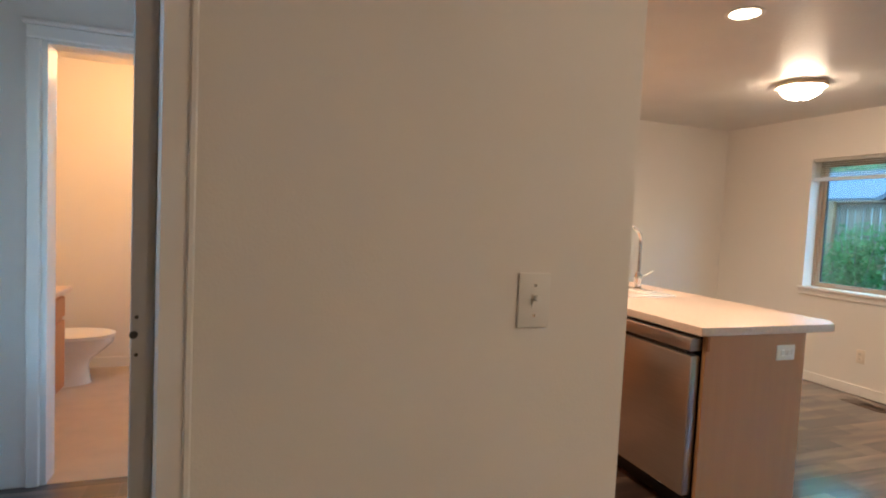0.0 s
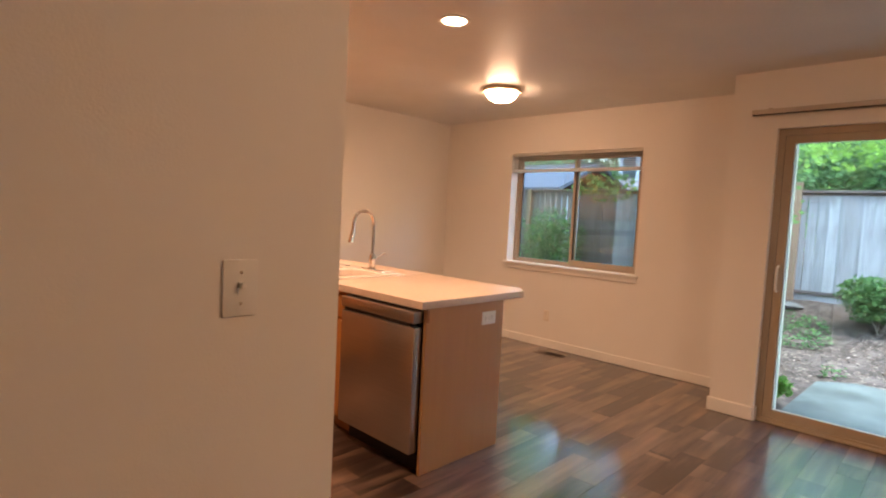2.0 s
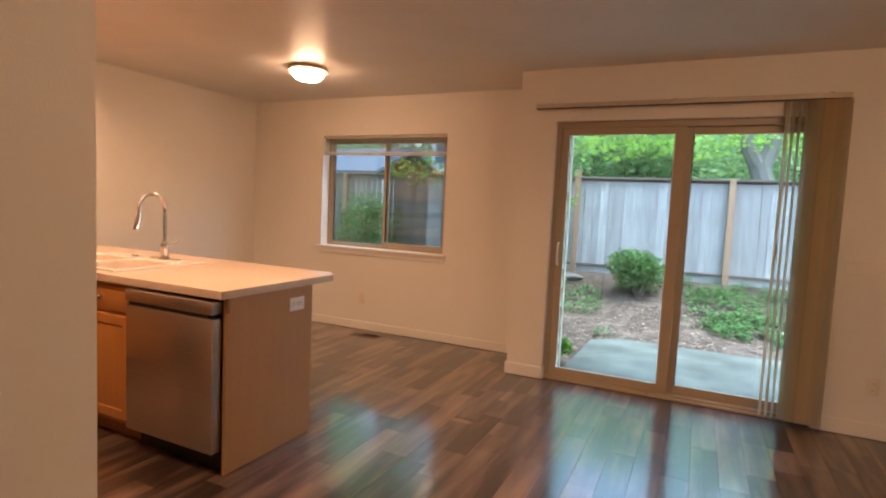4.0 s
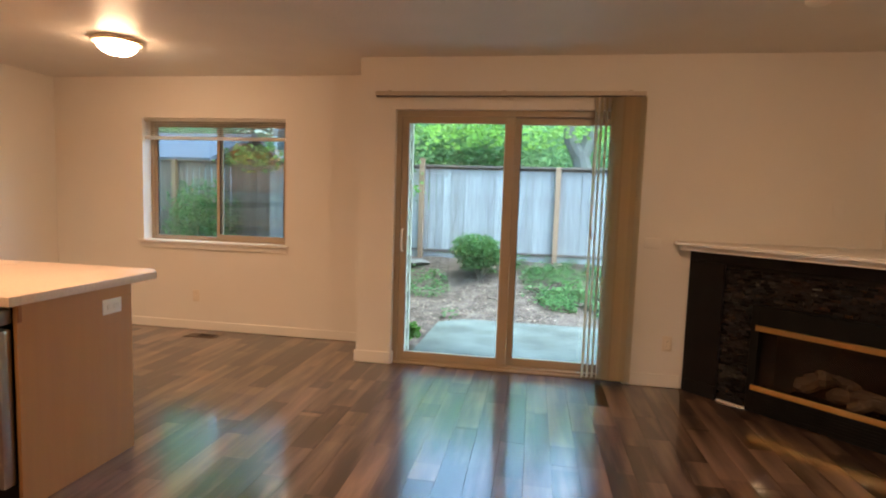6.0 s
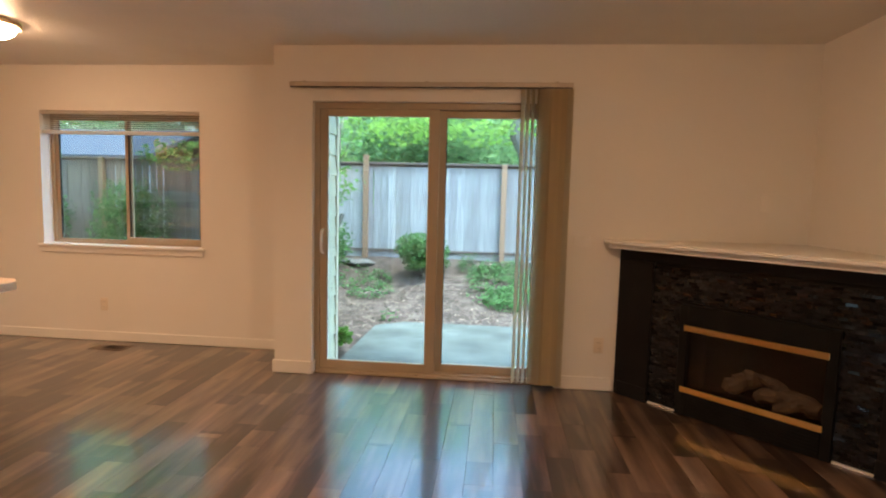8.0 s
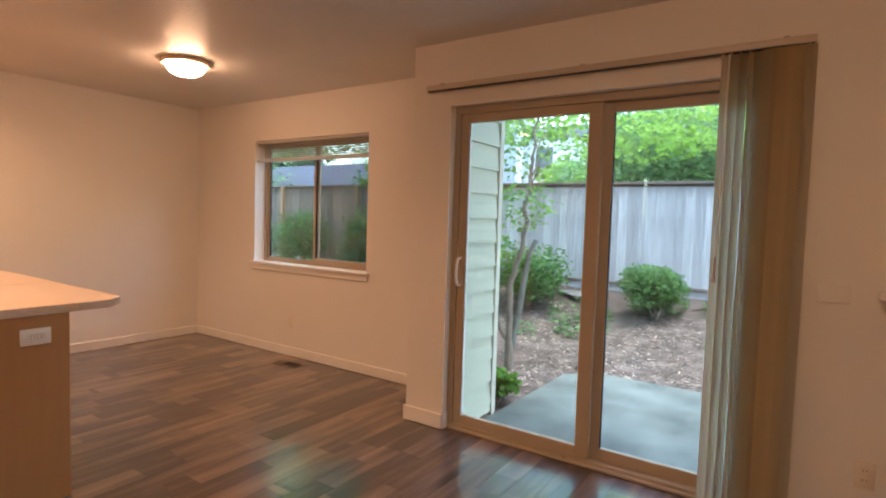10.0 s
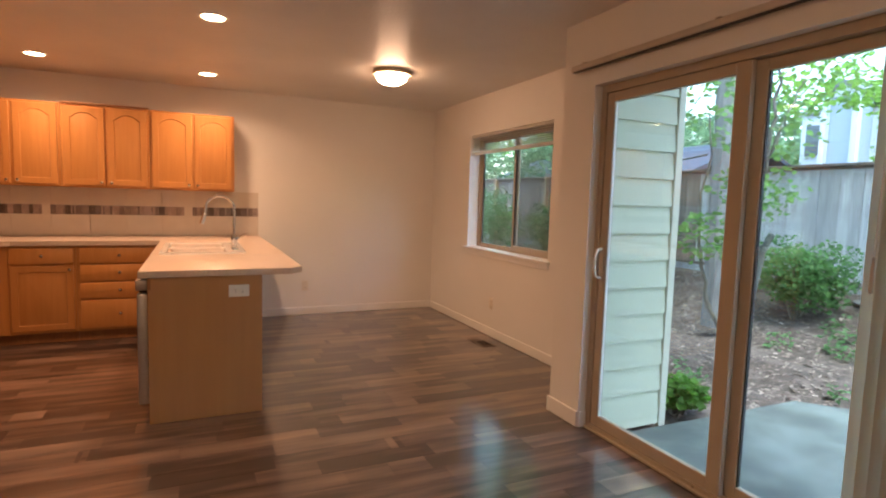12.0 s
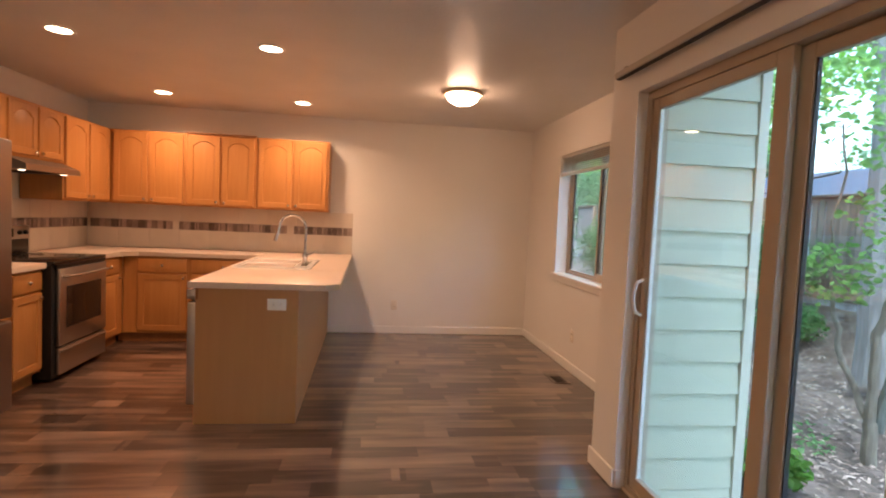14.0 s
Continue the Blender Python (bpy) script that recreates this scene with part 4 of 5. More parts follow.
for bxx, byy, r in ((0.30, ya_ + 0.19, 0.09), (0.30, yb_ - 0.19, 0.075), (0.58, ya_ + 0.19, 0.075), (0.58, yb_ - 0.19, 0.1)):
    part("burner_ring", spin([(r, 0.0), (r, 0.0006), (r + 0.003, 0.0006), (r + 0.003, 0.0)], 28, (bxx, byy, 0.9222)), BLACK_METAL, rg)
for xx, yy in ((0.16, ya_ + 0.05), (0.7, ya_ + 0.05), (0.16, yb_ - 0.05), (0.7, yb_ - 0.05)):
    part("foot", spin([(0, 0), (0.02, 0), (0.016, 0.03), (0, 0.03)], 12, (xx, yy, 0.001)), BLACK, rg)

hood = thing("range_hood", (0.3, 3.17, 1.6), "slim stainless under-cabinet range hood", "range hood")
hb = bm_new()
prof = [(0.09, 1.699), (0.43, 1.699), (0.57, 1.645), (0.575, 1.60), (0.09, 1.60)]
lo = [hb.verts.new((x, ya_ + 0.002, z)) for x, z in prof]
hi = [hb.verts.new((x, yb_ - 0.002, z)) for x, z in prof]
hb.faces.new(lo)
hb.faces.new(hi[::-1])
for i in range(5):
    hb.faces.new((lo[i], lo[(i + 1) % 5], hi[(i + 1) % 5], hi[i]))
part("canopy", hb, HOOD_STEEL, hood)
part("filter", box(0.14, 0.5, ya_ + 0.2, yb_ - 0.2, 1.595, 1.5995), BLACK_METAL, hood, "dark mesh filter")
for yy in (ya_ + 0.1, yb_ - 0.1):
    part("lamp_lens", box(0.47, 0.505, yy - 0.018, yy + 0.018, 1.593, 1.5992), HOOD_GLOW, hood, "lit lamp lens")

fg = thing("refrigerator", (0.47, 1.64, 0), "dark stainless refrigerator beside the switch wall", "refrigerator")
part("cabinet", bx(bm_new(), 0.10, 0.83, 1.15, 2.07, 0.02, 1.74, 0.006), BLACK_METAL, fg, "dark grey cabinet")
for z0_, z1_ in ((0.06, 0.62), (0.64, 1.735)):
    dr = part("fridge_door", bx(bm_new(), 0.832, 0.91, 1.152, 2.07, z0_, z1_, 0.012, 3), FRIDGE_STEEL, fg, "brushed stainless door")
    part("bar_handle", tube([(0.91, 1.22, z0_ + 0.1), (0.95, 1.22, z0_ + 0.12), (0.95, 1.22, z1_ - 0.12), (0.91, 1.22, z1_ - 0.1)], 0.011, 10), FRIDGE_STEEL, dr)
part("base_grille", box(0.79, 0.825, 1.16, 2.05, 0.002, 0.0195), BLACK, fg)

# ---- ceiling fixtures ----
def can_light(cx, cy):
    c = thing("recessed_light", (cx, cy, CEIL), "lit recessed ceiling can light with a white trim ring", "ceiling light", "recessed ceiling lights")
    part("trim_ring", spin([(0.07, -0.001), (0.092, -0.001), (0.094, -0.006), (0.088, -0.009), (0.072, -0.007), (0.07, -0.001)], 32, (cx, cy, CEIL)), PLASTIC, c)
    part("bulb", spin([(0, -0.005), (0.069, -0.005), (0.069, -0.002), (0, -0.002)], 28, (cx, cy, CEIL)), BULB, c, "glowing warm bulb")


for p in CANS:
    can_light(*p)


def dome_light(place, shade):
    dl = thing("ceiling_dome_light", (*place, CEIL), "lit flush-mount dome light with a frosted glass bowl", "ceiling light", "dome lights")
    part("pan", spin([(0, -0.001), (0.155, -0.001), (0.164, -0.010), (0.166, -0.024), (0.160, -0.032), (0.14, -0.030), (0, -0.030)], 40, (*place, CEIL)), LAMP_BRONZE, dl, "satin bronze pan")
    part("bowl", spin([(0.138, -0.0305), (0.136, -0.044), (0.126, -0.066), (0.105, -0.088), (0.072, -0.105), (0.035, -0.113), (0, -0.115)], 40, (*place, CEIL)), shade, dl,
         "glowing frosted glass bowl")
    part("finial", spin([(0, -0.1155), (0.010, -0.1165), (0.010, -0.122), (0.006, -0.129), (0, -0.131)], 16, (*place, CEIL)), NICKEL, dl)


dome_light(DOME, SHADE_GLOW)
dome_light(LIVING_DOME, LIVING_GLOW)
sm = thing("smoke_detector", (3.35, -1.49, CEIL), "round cream smoke detector on the ceiling", "smoke detector")
part("base", spin([(0, -0.001), (0.07, -0.001), (0.07, -0.012), (0, -0.012)], 28, (3.35, -1.49, CEIL)), PLASTIC, sm)
part("cover", spin([(0.064, -0.0125), (0.06, -0.03), (0.045, -0.04), (0, -0.042)], 28, (3.35, -1.49, CEIL)), PLASTIC, sm)

vt = thing("floor_vent", (4.80, 2.955, 0.0), "brown metal floor register by the dining wall", "floor vent")
part("frame", bx(bm_new(), 4.72, 4.87, 2.79, 3.10, 0.001, 0.005, 0.002), VENT_BROWN, vt, "brown enamelled frame")
part("damper", box(4.75, 4.84, 2.815, 2.985, 0.0052, 0.0058), BLACK_METAL, vt, "open dark damper")
for k in range(9):
    yy = 2.822 + k * 0.0195
    part("louvre", box(4.75, 4.84, yy, yy + 0.004, 0.006, 0.0075), VENT_BROWN, vt)

# ---- fireplace across the corner ----
fp = thing("fireplace", (3.76, -1.89, 0), "corner gas fireplace with a black tiled surround and white mantel", "fireplace",
           m=Matrix.Translation((4.405, -1.25, 0)) @ pose(0, 0, 0, 0, 0, 225))
# local x runs along the front, local -y comes out into the room
L, C1, C2, C3, C4 = 1.76, 0.26, 0.468, 1.335, 1.53
part("left_column", bx(bm_new(), 0.006, C1, -0.012, 0.012, 0.001, 0.975, 0.003), BLACK_PAINT, fp, "black painted wood column")
part("right_column", bx(bm_new(), C4, L - 0.02, -0.012, 0.012, 0.001, 0.975, 0.003), BLACK_PAINT, fp, "black painted wood column")
part("left_plinth", bx(bm_new(), 0.03, C1 + 0.006, -0.026, -0.0125, 0.001, 0.10, 0.004), BLACK_PAINT, fp)
part("right_plinth", bx(bm_new(), C4 - 0.006, L - 0.04, -0.026, -0.0125, 0.001, 0.10, 0.004), BLACK_PAINT, fp)
part("header", bx(bm_new(), 0.006, L - 0.02, -0.014, 0.012, 0.976, 1.05, 0.003), BLACK_PAINT, fp, "black painted wood header")
ZI = 0.725
bed = bm_new()
bx(bed, C1, C2, 0.01, 0.03, 0.012, 0.9755)
bx(bed, C3, C4, 0.01, 0.03, 0.012, 0.9755)
bx(bed, C2, C3, 0.01, 0.03, ZI, 0.9755)
part("tile_bed", bed, BLACK_METAL, fp)
random.seed(3)
tl = bm_new()
rowh, roww = 0.0195, 0.052
for r in range(int(0.955 / rowh)):
    zz = 0.016 + r * rowh
    spans = [(C1, C2), (C3, C4)] if zz < ZI else [(C1, C4)]
    for a, b in spans:
        x = a - (r % 3) * roww / 3
        while x < b:
            p0, p1 = max(x, a) + 0.001, min(x + roww, b) - 0.001
            if p1 - p0 > 0.006:
                t0, t1 = random.uniform(-0.004, 0.004), random.uniform(-0.004, 0.004)
                v = [tl.verts.new(q) for q in ((p0, 0.004 + t0, zz), (p1, 0.004 - t0, zz), (p1, 0.004 - t0 + t1, zz + rowh - 0.002), (p0, 0.004 + t0 + t1, zz + rowh - 0.002))]
                u = [tl.verts.new((q.co.x, 0.0105, q.co.z)) for q in v]
                tl.faces.new(v)
                for i in range(4):
                    tl.faces.new((v[i], u[i], u[(i + 1) % 4], v[(i + 1) % 4]))
            x += roww
tagged(part("glass_mosaic", tl, BLACK_TILE, fp, "small black glass mosaic bricks", False), kind="stuff")
part("floor_strip", box(C1 + 0.01, C2 - 0.004, -0.006, 0.0095, 0.001, 0.0115), TRIM, fp, "white gap strip at the floor")
part("floor_strip", box(C3 + 0.004, C4 - 0.01, -0.006, 0.0095, 0.001, 0.0115), TRIM, fp, "white gap strip at the floor")
ip = part("insert_face", bx(bm_new(), C2 + 0.055, C3 - 0.055, -0.02, 0.03, 0.59, ZI, 0.003), BLACK_METAL, fp, "black metal insert face")
part("insert_face", bx(bm_new(), C2 + 0.055, C3 - 0.055, -0.02, 0.03, 0.003, 0.18, 0.003), BLACK_METAL, fp, "black metal insert face")
for a in ((C2, C2 + 0.055, 0.003, ZI), (C3 - 0.055, C3, 0.003, ZI)):
    part("insert_side", bx(bm_new(), a[0], a[1], -0.02, 0.03, a[2], a[3], 0.003), BLACK_METAL, fp)
fb = bm_new()
for a in ((C2 + 0.03, C3 - 0.03, 0.30, 0.31, 0.10, 0.62), (C2 + 0.03, C2 + 0.04, 0.031, 0.30, 0.10, 0.62), (C3 - 0.04, C3 - 0.03, 0.031, 0.30, 0.10, 0.62),
          (C2 + 0.03, C3 - 0.03, 0.031, 0.31, 0.62, 0.63), (C2 + 0.03, C3 - 0.03, 0.031, 0.31, 0.09, 0.10)):
    bx(fb, *a)
part("firebox", fb, BLACK_METAL, fp, "sooty black firebox")
pg = part("fire_glass", box(C2 + 0.05, C3 - 0.05, 0.012, 0.016, 0.175, 0.595), FIRE_GLASS, fp, "smoked glass front")
pg.visible_shadow = False
part("brass_bar", bx(bm_new(), C2 + 0.035, C3 - 0.04, -0.031, -0.0205, 0.558, 0.596, 0.003), BRASS, ip, "polished brass bar")
part("brass_bar", bx(bm_new(), C2 + 0.03, C3 - 0.045, -0.031, -0.0205, 0.155, 0.193, 0.003), BRASS, ip, "polished brass bar")
for k in range(5):
    part("louvre_slat", box(C2 + 0.06, C3 - 0.06, -0.0235, -0.0202, 0.03 + k * 0.02, 0.037 + k * 0.02), BLACK_METAL, ip)


def log(a, b, r, seed):
    random.seed(seed)
    pts, rad = [], []
    for i in range(9):
        u = i / 8
        p = Vector(a).lerp(Vector(b), u)
        pts.append(p + Vector((random.uniform(-0.012, 0.012), random.uniform(-0.012, 0.012), 0.03 * math.sin(u * 3.1) + random.uniform(-0.008, 0.008))))
        rad.append(r * random.uniform(0.82, 1.15) * (0.75 if i in (0, 8) else 1))
    return tube(pts, rad, 9)


part("gas_log", log((C2 + 0.28, 0.10, 0.21), (C2 + 0.42, 0.20, 0.29), 0.055, 4), LOG, fp, "charred ceramic log")
part("gas_log", log((C2 + 0.44, 0.16, 0.20), (C2 + 0.76, 0.12, 0.23), 0.05, 8), LOG, fp, "charred ceramic log")
part("gas_log", log((C2 + 0.47, 0.10, 0.33), (C2 + 0.62, 0.17, 0.22), 0.03, 9), LOG, fp, "charred ceramic log")
part("gas_log", log((C2 + 0.56, 0.08, 0.16), (C2 + 0.74, 0.09, 0.24), 0.035, 12), LOG, fp, "charred ceramic log")
part("burner", box(C2 + 0.2, C3 - 0.2, 0.05, 0.25, 0.1005, 0.145), BLACK_METAL, fp)

mt = thing("mantel_shelf", (4.0, -2.0, 1.05), "white painted triangular corner mantel shelf", "mantel")
part("shelf_board", slab([(4.405, -1.165), (4.325, -1.165), (3.045, -2.445), (3.045, -2.495), (4.405, -2.495)], 1.052, 1.088, 0.004), WALL, mt)
part("top_board", slab([(4.405, -1.13), (4.30, -1.13), (3.01, -2.42), (3.01, -2.495), (4.405, -2.495)], 1.0885, 1.112, 0.004), WALL, mt)

# ---- bathroom ----
vn = thing("bathroom_vanity", (-1.5, 3.75, 0), "oak bathroom vanity with a pale laminate top", "vanity")
part("body", bx(bm_new(), -1.94, -1.105, 3.14, 4.26, 0.09, 0.78, 0.002), OAK, vn)
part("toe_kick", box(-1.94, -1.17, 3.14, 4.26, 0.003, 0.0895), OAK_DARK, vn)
for a, b in ((3.17, 3.69), (3.71, 4.24)):
    part("drawer_front", bx(bm_new(), -1.1045, -1.085, a, b, 0.615, 0.755, 0.005), OAK, vn)
    part("cabinet_door", bx(bm_new(), -1.1045, -1.085, a, b, 0.11, 0.59, 0.006), OAK, vn)
part("vanity_top", bx(bm_new(), -1.94, -1.06, 3.125, 4.29, 0.781, 0.82, 0.006), COUNTER, vn, "pale laminate top")

tb = thing("toilet", (-1.2, 4.66, 0), "white porcelain toilet with the lid closed", "toilet")
TC = 4.66


def oval(z, x0, x1, wy, n=24):
    """A rounded outline with a blunt back (x0) and a round front (x1)."""
    c, a = (x0 + x1) / 2, (x1 - x0) / 2
    out = []
    for i in range(n):
        t = 2 * math.pi * i / n
        out.append((c + a * math.copysign(abs(math.cos(t)) ** (0.8 if math.cos(t) < 0 else 1.0), math.cos(t)), TC + wy * math.copysign(abs(math.sin(t)) ** 0.85, math.sin(t)), z))
    return out


def loft(loops, cap=True):
    bm = bm_new()
    rings = [[bm.verts.new(p) for p in lp] for lp in loops]
    n = len(rings[0])
    for p, q in zip(rings, rings[1:]):
        for i in range(n):
            bm.faces.new((p[i], p[(i + 1) % n], q[(i + 1) % n], q[i]))
    if cap:
        bm.faces.new(rings[0][::-1])
        bm.faces.new(rings[-1])
    return bm


part("bowl", loft([oval(0.003, -1.5, -1.03, 0.125), oval(0.03, -1.5, -1.04, 0.12), oval(0.15, -1.5, -1.05, 0.115), oval(0.21, -1.5, -1.03, 0.12), oval(0.28, -1.52, -0.955, 0.148),
                   oval(0.355, -1.54, -0.89, 0.175), oval(0.395, -1.54, -0.885, 0.18)]), PORCELAIN, tb)
part("seat", loft([oval(0.397, -1.45, -0.885, 0.182), oval(0.405, -1.45, -0.88, 0.186), oval(0.415, -1.45, -0.885, 0.182)]), PLASTIC, tb)
part("lid", loft([oval(0.4165, -1.46, -0.88, 0.185), oval(0.428, -1.46, -0.876, 0.188), oval(0.438, -1.455, -0.90, 0.17), oval(0.443, -1.43, -0.98, 0.12)]), PLASTIC, tb)
part("tank", bx(bm_new(), -1.80, -1.56, TC - 0.22, TC + 0.22, 0.38, 0.72, 0.025, 3), PORCELAIN, tb)
part("tank_lid", bx(bm_new(), -1.81, -1.55, TC - 0.23, TC + 0.23, 0.7205, 0.755, 0.012, 2), PORCELAIN, tb)
part("flush_lever", tube([(-1.555, TC - 0.15, 0.66), (-1.54, TC - 0.15, 0.66), (-1.535, TC - 0.08, 0.655)], 0.006, 8), CHROME, tb)
part("bowl_neck", box(-1.62, -1.50, TC - 0.09, TC + 0.09, 0.003, 0.379), PORCELAIN, tb)

tb.scale.z = 0.87
vn.scale.z = 0.945

# ---- outdoors ----
def rise(x, y):
    """Height of the planted bed: level by the house, up to the fence."""
    u = min(1.0, max(0.0, (x - 7.3) / 2.65))
    return -0.14 + 0.46 * u * u - 0.1 * math.exp(-((x - 6.62) ** 2 + (y - 1.72) ** 2) / 0.18)


def bump(x, y):
    return 0.035 * noise.noise(Vector((x * 1.7, y * 1.7, 0))) + 0.018 * noise.noise(Vector((x * 6, y * 6, 3)))


g = bm_new()
xs = [-400, -60, -12, 4.2] + [4.6 + 0.14 * i for i in range(43)] + [11, 12, 20, 60, 400]
ys = [-400, -60, -14, -8] + [-6 + 0.2 * i for i in range(80)] + [12, 18, 60, 400]
grid = [[g.verts.new((x, y, rise(x, y) + (bump(x, y) if 6.5 < x < 10.6 or (y > 1.2 and 5.3 < x < 10.6) else -0.02))) for y in ys] for x in xs]
for i in range(len(xs) - 1):
    for j in range(len(ys) - 1):
        g.faces.new((grid[i][j], grid[i + 1][j], grid[i + 1][j + 1], grid[i][j + 1]))
ground = solo("ground", g, MULCH, "bark mulch bed rising towards the fence", "ground", "structure")
structure("patio", slab([(4.561, -3.4), (6.68, -3.4), (6.68, 0.70), (6.45, 0.97), (4.561, 1.0)], -0.2, -0.085, 0.006), CONCRETE, "pale grey-green concrete patio slab", "patio")

# siding on the outside of the dining nook
sw = thing("wall_siding", (4.9, 1.05, -0.1), "pale green lap siding on the outside wall", "siding", kind="structure")
ex = 0.1742
for k in range(16):
    zb, zt_ = max(-0.202 + k * ex, -0.083), -0.202 + (k + 1) * ex + 0.02
    s = bm_new()
    v = [s.verts.new(p) for p in ((4.562, 1.031, zb), (5.105, 1.031, zb), (5.105, 1.058, zb), (4.562, 1.058, zb), (4.562, 1.05, zt_), (5.105, 1.05, zt_),
                                  (5.105, 1.058, zt_), (4.562, 1.058, zt_))]
    for q in ((3, 2, 1, 0), (4, 5, 6, 7), (0, 1, 5, 4), (1, 2, 6, 5), (2, 3, 7, 6), (3, 0, 4, 7)):
        s.faces.new([v[i] for i in q])
    part("siding_board", s, SIDING, sw, smooth=False)
part("corner_board", bx(bm_new(), 5.107, 5.165, 1.026, 1.059, -0.12, 2.6, 0.003), SIDING_TRIM, sw, "cream corner board")

# fence
fn = thing("fence", (10.0, 2.0, 0.3), "weathered grey cedar board fence with a dark cap", "fence")
random.seed(21)
FZ0, FZ1 = 0.44, 1.92
bd = [finish("board", bx(bm_new(), -0.009, 0.009, -0.068 + e, 0.068 - e, 0, FZ1 - FZ0), FENCE, False) for e in (0.0, 0.002, 0.004, 0.0065)]
bd_brown = [finish("board", bx(bm_new(), -0.009, 0.009, -0.068 + e, 0.068 - e, 0, FZ1 - FZ0), FENCE_BROWN, False) for e in (0.0, 0.002, 0.004, 0.0065)]
gate_bd = finish("board", bx(bm_new(), -0.009, 0.009, -0.056, 0.056, 0, FZ1 - FZ0), FENCE_BROWN, False)
y = -5.2
while y < 15.6:
    if 5.83 < y < 6.88:
        ob = new("board", gate_bd)
    else:
        ob = new("board", (bd_brown if y > 5.0 else bd)[random.choice((0, 0, 0, 0, 0, 1, 1, 3))])
    ob.parent = fn
    ob.location = (random.uniform(-0.006, 0.006), y - 2.0, FZ0 - 0.3)
    ob.rotation_euler = (radians(random.uniform(-0.1, 0.1)), 0, radians(random.uniform(-1.2, 1.2)))
    y += 0.1364
for y in (-4.95, -2.93, -0.49, 1.95, 4.39, 6.96, 9.3, 11.7, 14.2):
    hgt = 2.12 if abs(y - 1.95) < 0.1 else 1.99
    part("post", bx(bm_new(), 9.9, 9.988, y - 0.045, y + 0.045, 0.1, hgt, 0.005), POST, fn, "brown cedar post")
part("cap_rail", bx(bm_new(), 9.94, 10.09, -5.3, 15.7, 1.96, 2.0, 0.006), CAP, fn, "dark flat cap rail")
part("top_rail", bx(bm_new(), 10.015, 10.05, -5.3, 15.7, 1.86, 1.959, 0.004), CAP, fn, "dark top rail")
part("bottom_rail", bx(bm_new(), 9.955, 9.99, -5.3, 15.7, 0.42, 0.465, 0.004), CAP, fn, "dark bottom rail")
part("kick_board", bx(bm_new(), 9.991, 10.03, -5.3, 15.7, 0.15, 0.419, 0.004), FENCE, fn, "weathered kick board")


def leaves(bm, centre, size, count, leaf, seed, droop=0.4, hollow=0.35, pts=6):
    """Many small leaves in an uneven cloud."""
    rnd = random.Random(seed)
    for _ in range(count):
        while True:
            p = Vector((rnd.uniform(-1, 1), rnd.uniform(-1, 1), rnd.uniform(-1, 1)))
            r = p.length
            if hollow < r < 1.0 + 0.25 * noise.noise(p * 2.3 + Vector((seed, 0, 0))) and noise.noise(p * 3.1 + Vector((0, seed, 0))) > -0.22:
                break
        c = Vector(centre) + Vector((p.x * size[0], p.y * size[1], p.z * size[2]))
        s = leaf * rnd.uniform(0.6, 1.25)
        m = Matrix.Translation(c) @ Euler((rnd.uniform(-1, 1), rnd.uniform(-1, 1) * droop * 2, rnd.uniform(0, 6.28))).to_matrix().to_4x4()
        if pts == 4:
            sh = ((-0.5, 0, 0), (0, -0.3, 0.06), (0.5, 0, -0.05), (0, 0.3, 0.06))
        else:
            sh = ((-0.5, 0, 0), (-0.2, -0.42, 0.05), (0.25, -0.38, 0.03), (0.55, 0, -0.08), (0.25, 0.38, 0.03), (-0.2, 0.42, 0.05))
        v = [bm.verts.new(m @ (Vector(q) * s)) for q in sh]
        h = len(v) // 2
        bm.faces.new(v[:h + 1])
        bm.faces.new([v[0]] + v[h:])


def crown(name, blobs, mat, parent, leaf, count, seed, pts=6):
    bm = bm_new()
    for i, (c, s) in enumerate(blobs):
        leaves(bm, c, s, count, leaf, seed + i * 7, pts=pts)
    me = bpy.data.meshes.new(name)
    bm.to_mesh(me)
    bm.free()
    me.materials.append(mat)
    me.transform(Matrix.Translation(-OFF[parent.name]))
    ob = new(name, me)
    ob.parent = parent
    return tagged(ob, kind="stuff")


def limb(a, b, r0, r1, seed, wobble=0.06, n=7, bm=None):
    rnd = random.Random(seed)
    a, b = Vector(a), Vector(b)
    pts = [a.lerp(b, i / n) + Vector((rnd.uniform(-1, 1), rnd.uniform(-1, 1), 0)) * wobble * (0 if i == 0 else 1) for i in range(n + 1)]
    return tube(pts, [r0 + (r1 - r0) * i / n for i in range(n + 1)], 9, bm)


# young maple by the patio
t1 = thing("maple_sapling", (6.62, 1.64, -0.25), "slim multi-stemmed maple sapling with bright leaves", "tree")
tr = limb((6.62, 1.64, -0.32), (6.62, 1.66, 0.08), 0.052, 0.045, 1, 0.006)
limb((6.62, 1.66, 0.05), (6.60, 1.90, 0.46), 0.026, 0.020, 4, 0.012, bm=tr)
limb((6.60, 1.90, 0.45), (6.58, 2.04, 0.98), 0.020, 0.014, 9, 0.015, bm=tr)
limb((6.58, 2.04, 0.97), (6.50, 1.96, 2.20), 0.014, 0.007, 5, 0.04, bm=tr)
limb((6.62, 1.66, 0.06), (6.61, 1.66, 0.72), 0.036, 0.031, 2, 0.010, bm=tr)
limb((6.61, 1.66, 0.71), (6.62, 1.54, 1.10), 0.031, 0.027, 15, 0.010, bm=tr)
limb((6.62, 1.54, 1.09), (6.64, 1.49, 2.00), 0.026, 0.016, 3, 0.025, bm=tr)
limb((6.64, 1.49, 1.98), (6.72, 1.46, 3.00), 0.016, 0.008, 17, 0.04, bm=tr)
limb((6.63, 1.50, 1.60), (6.45, 1.22, 2.10), 0.010, 0.005, 6, 0.03, bm=tr)
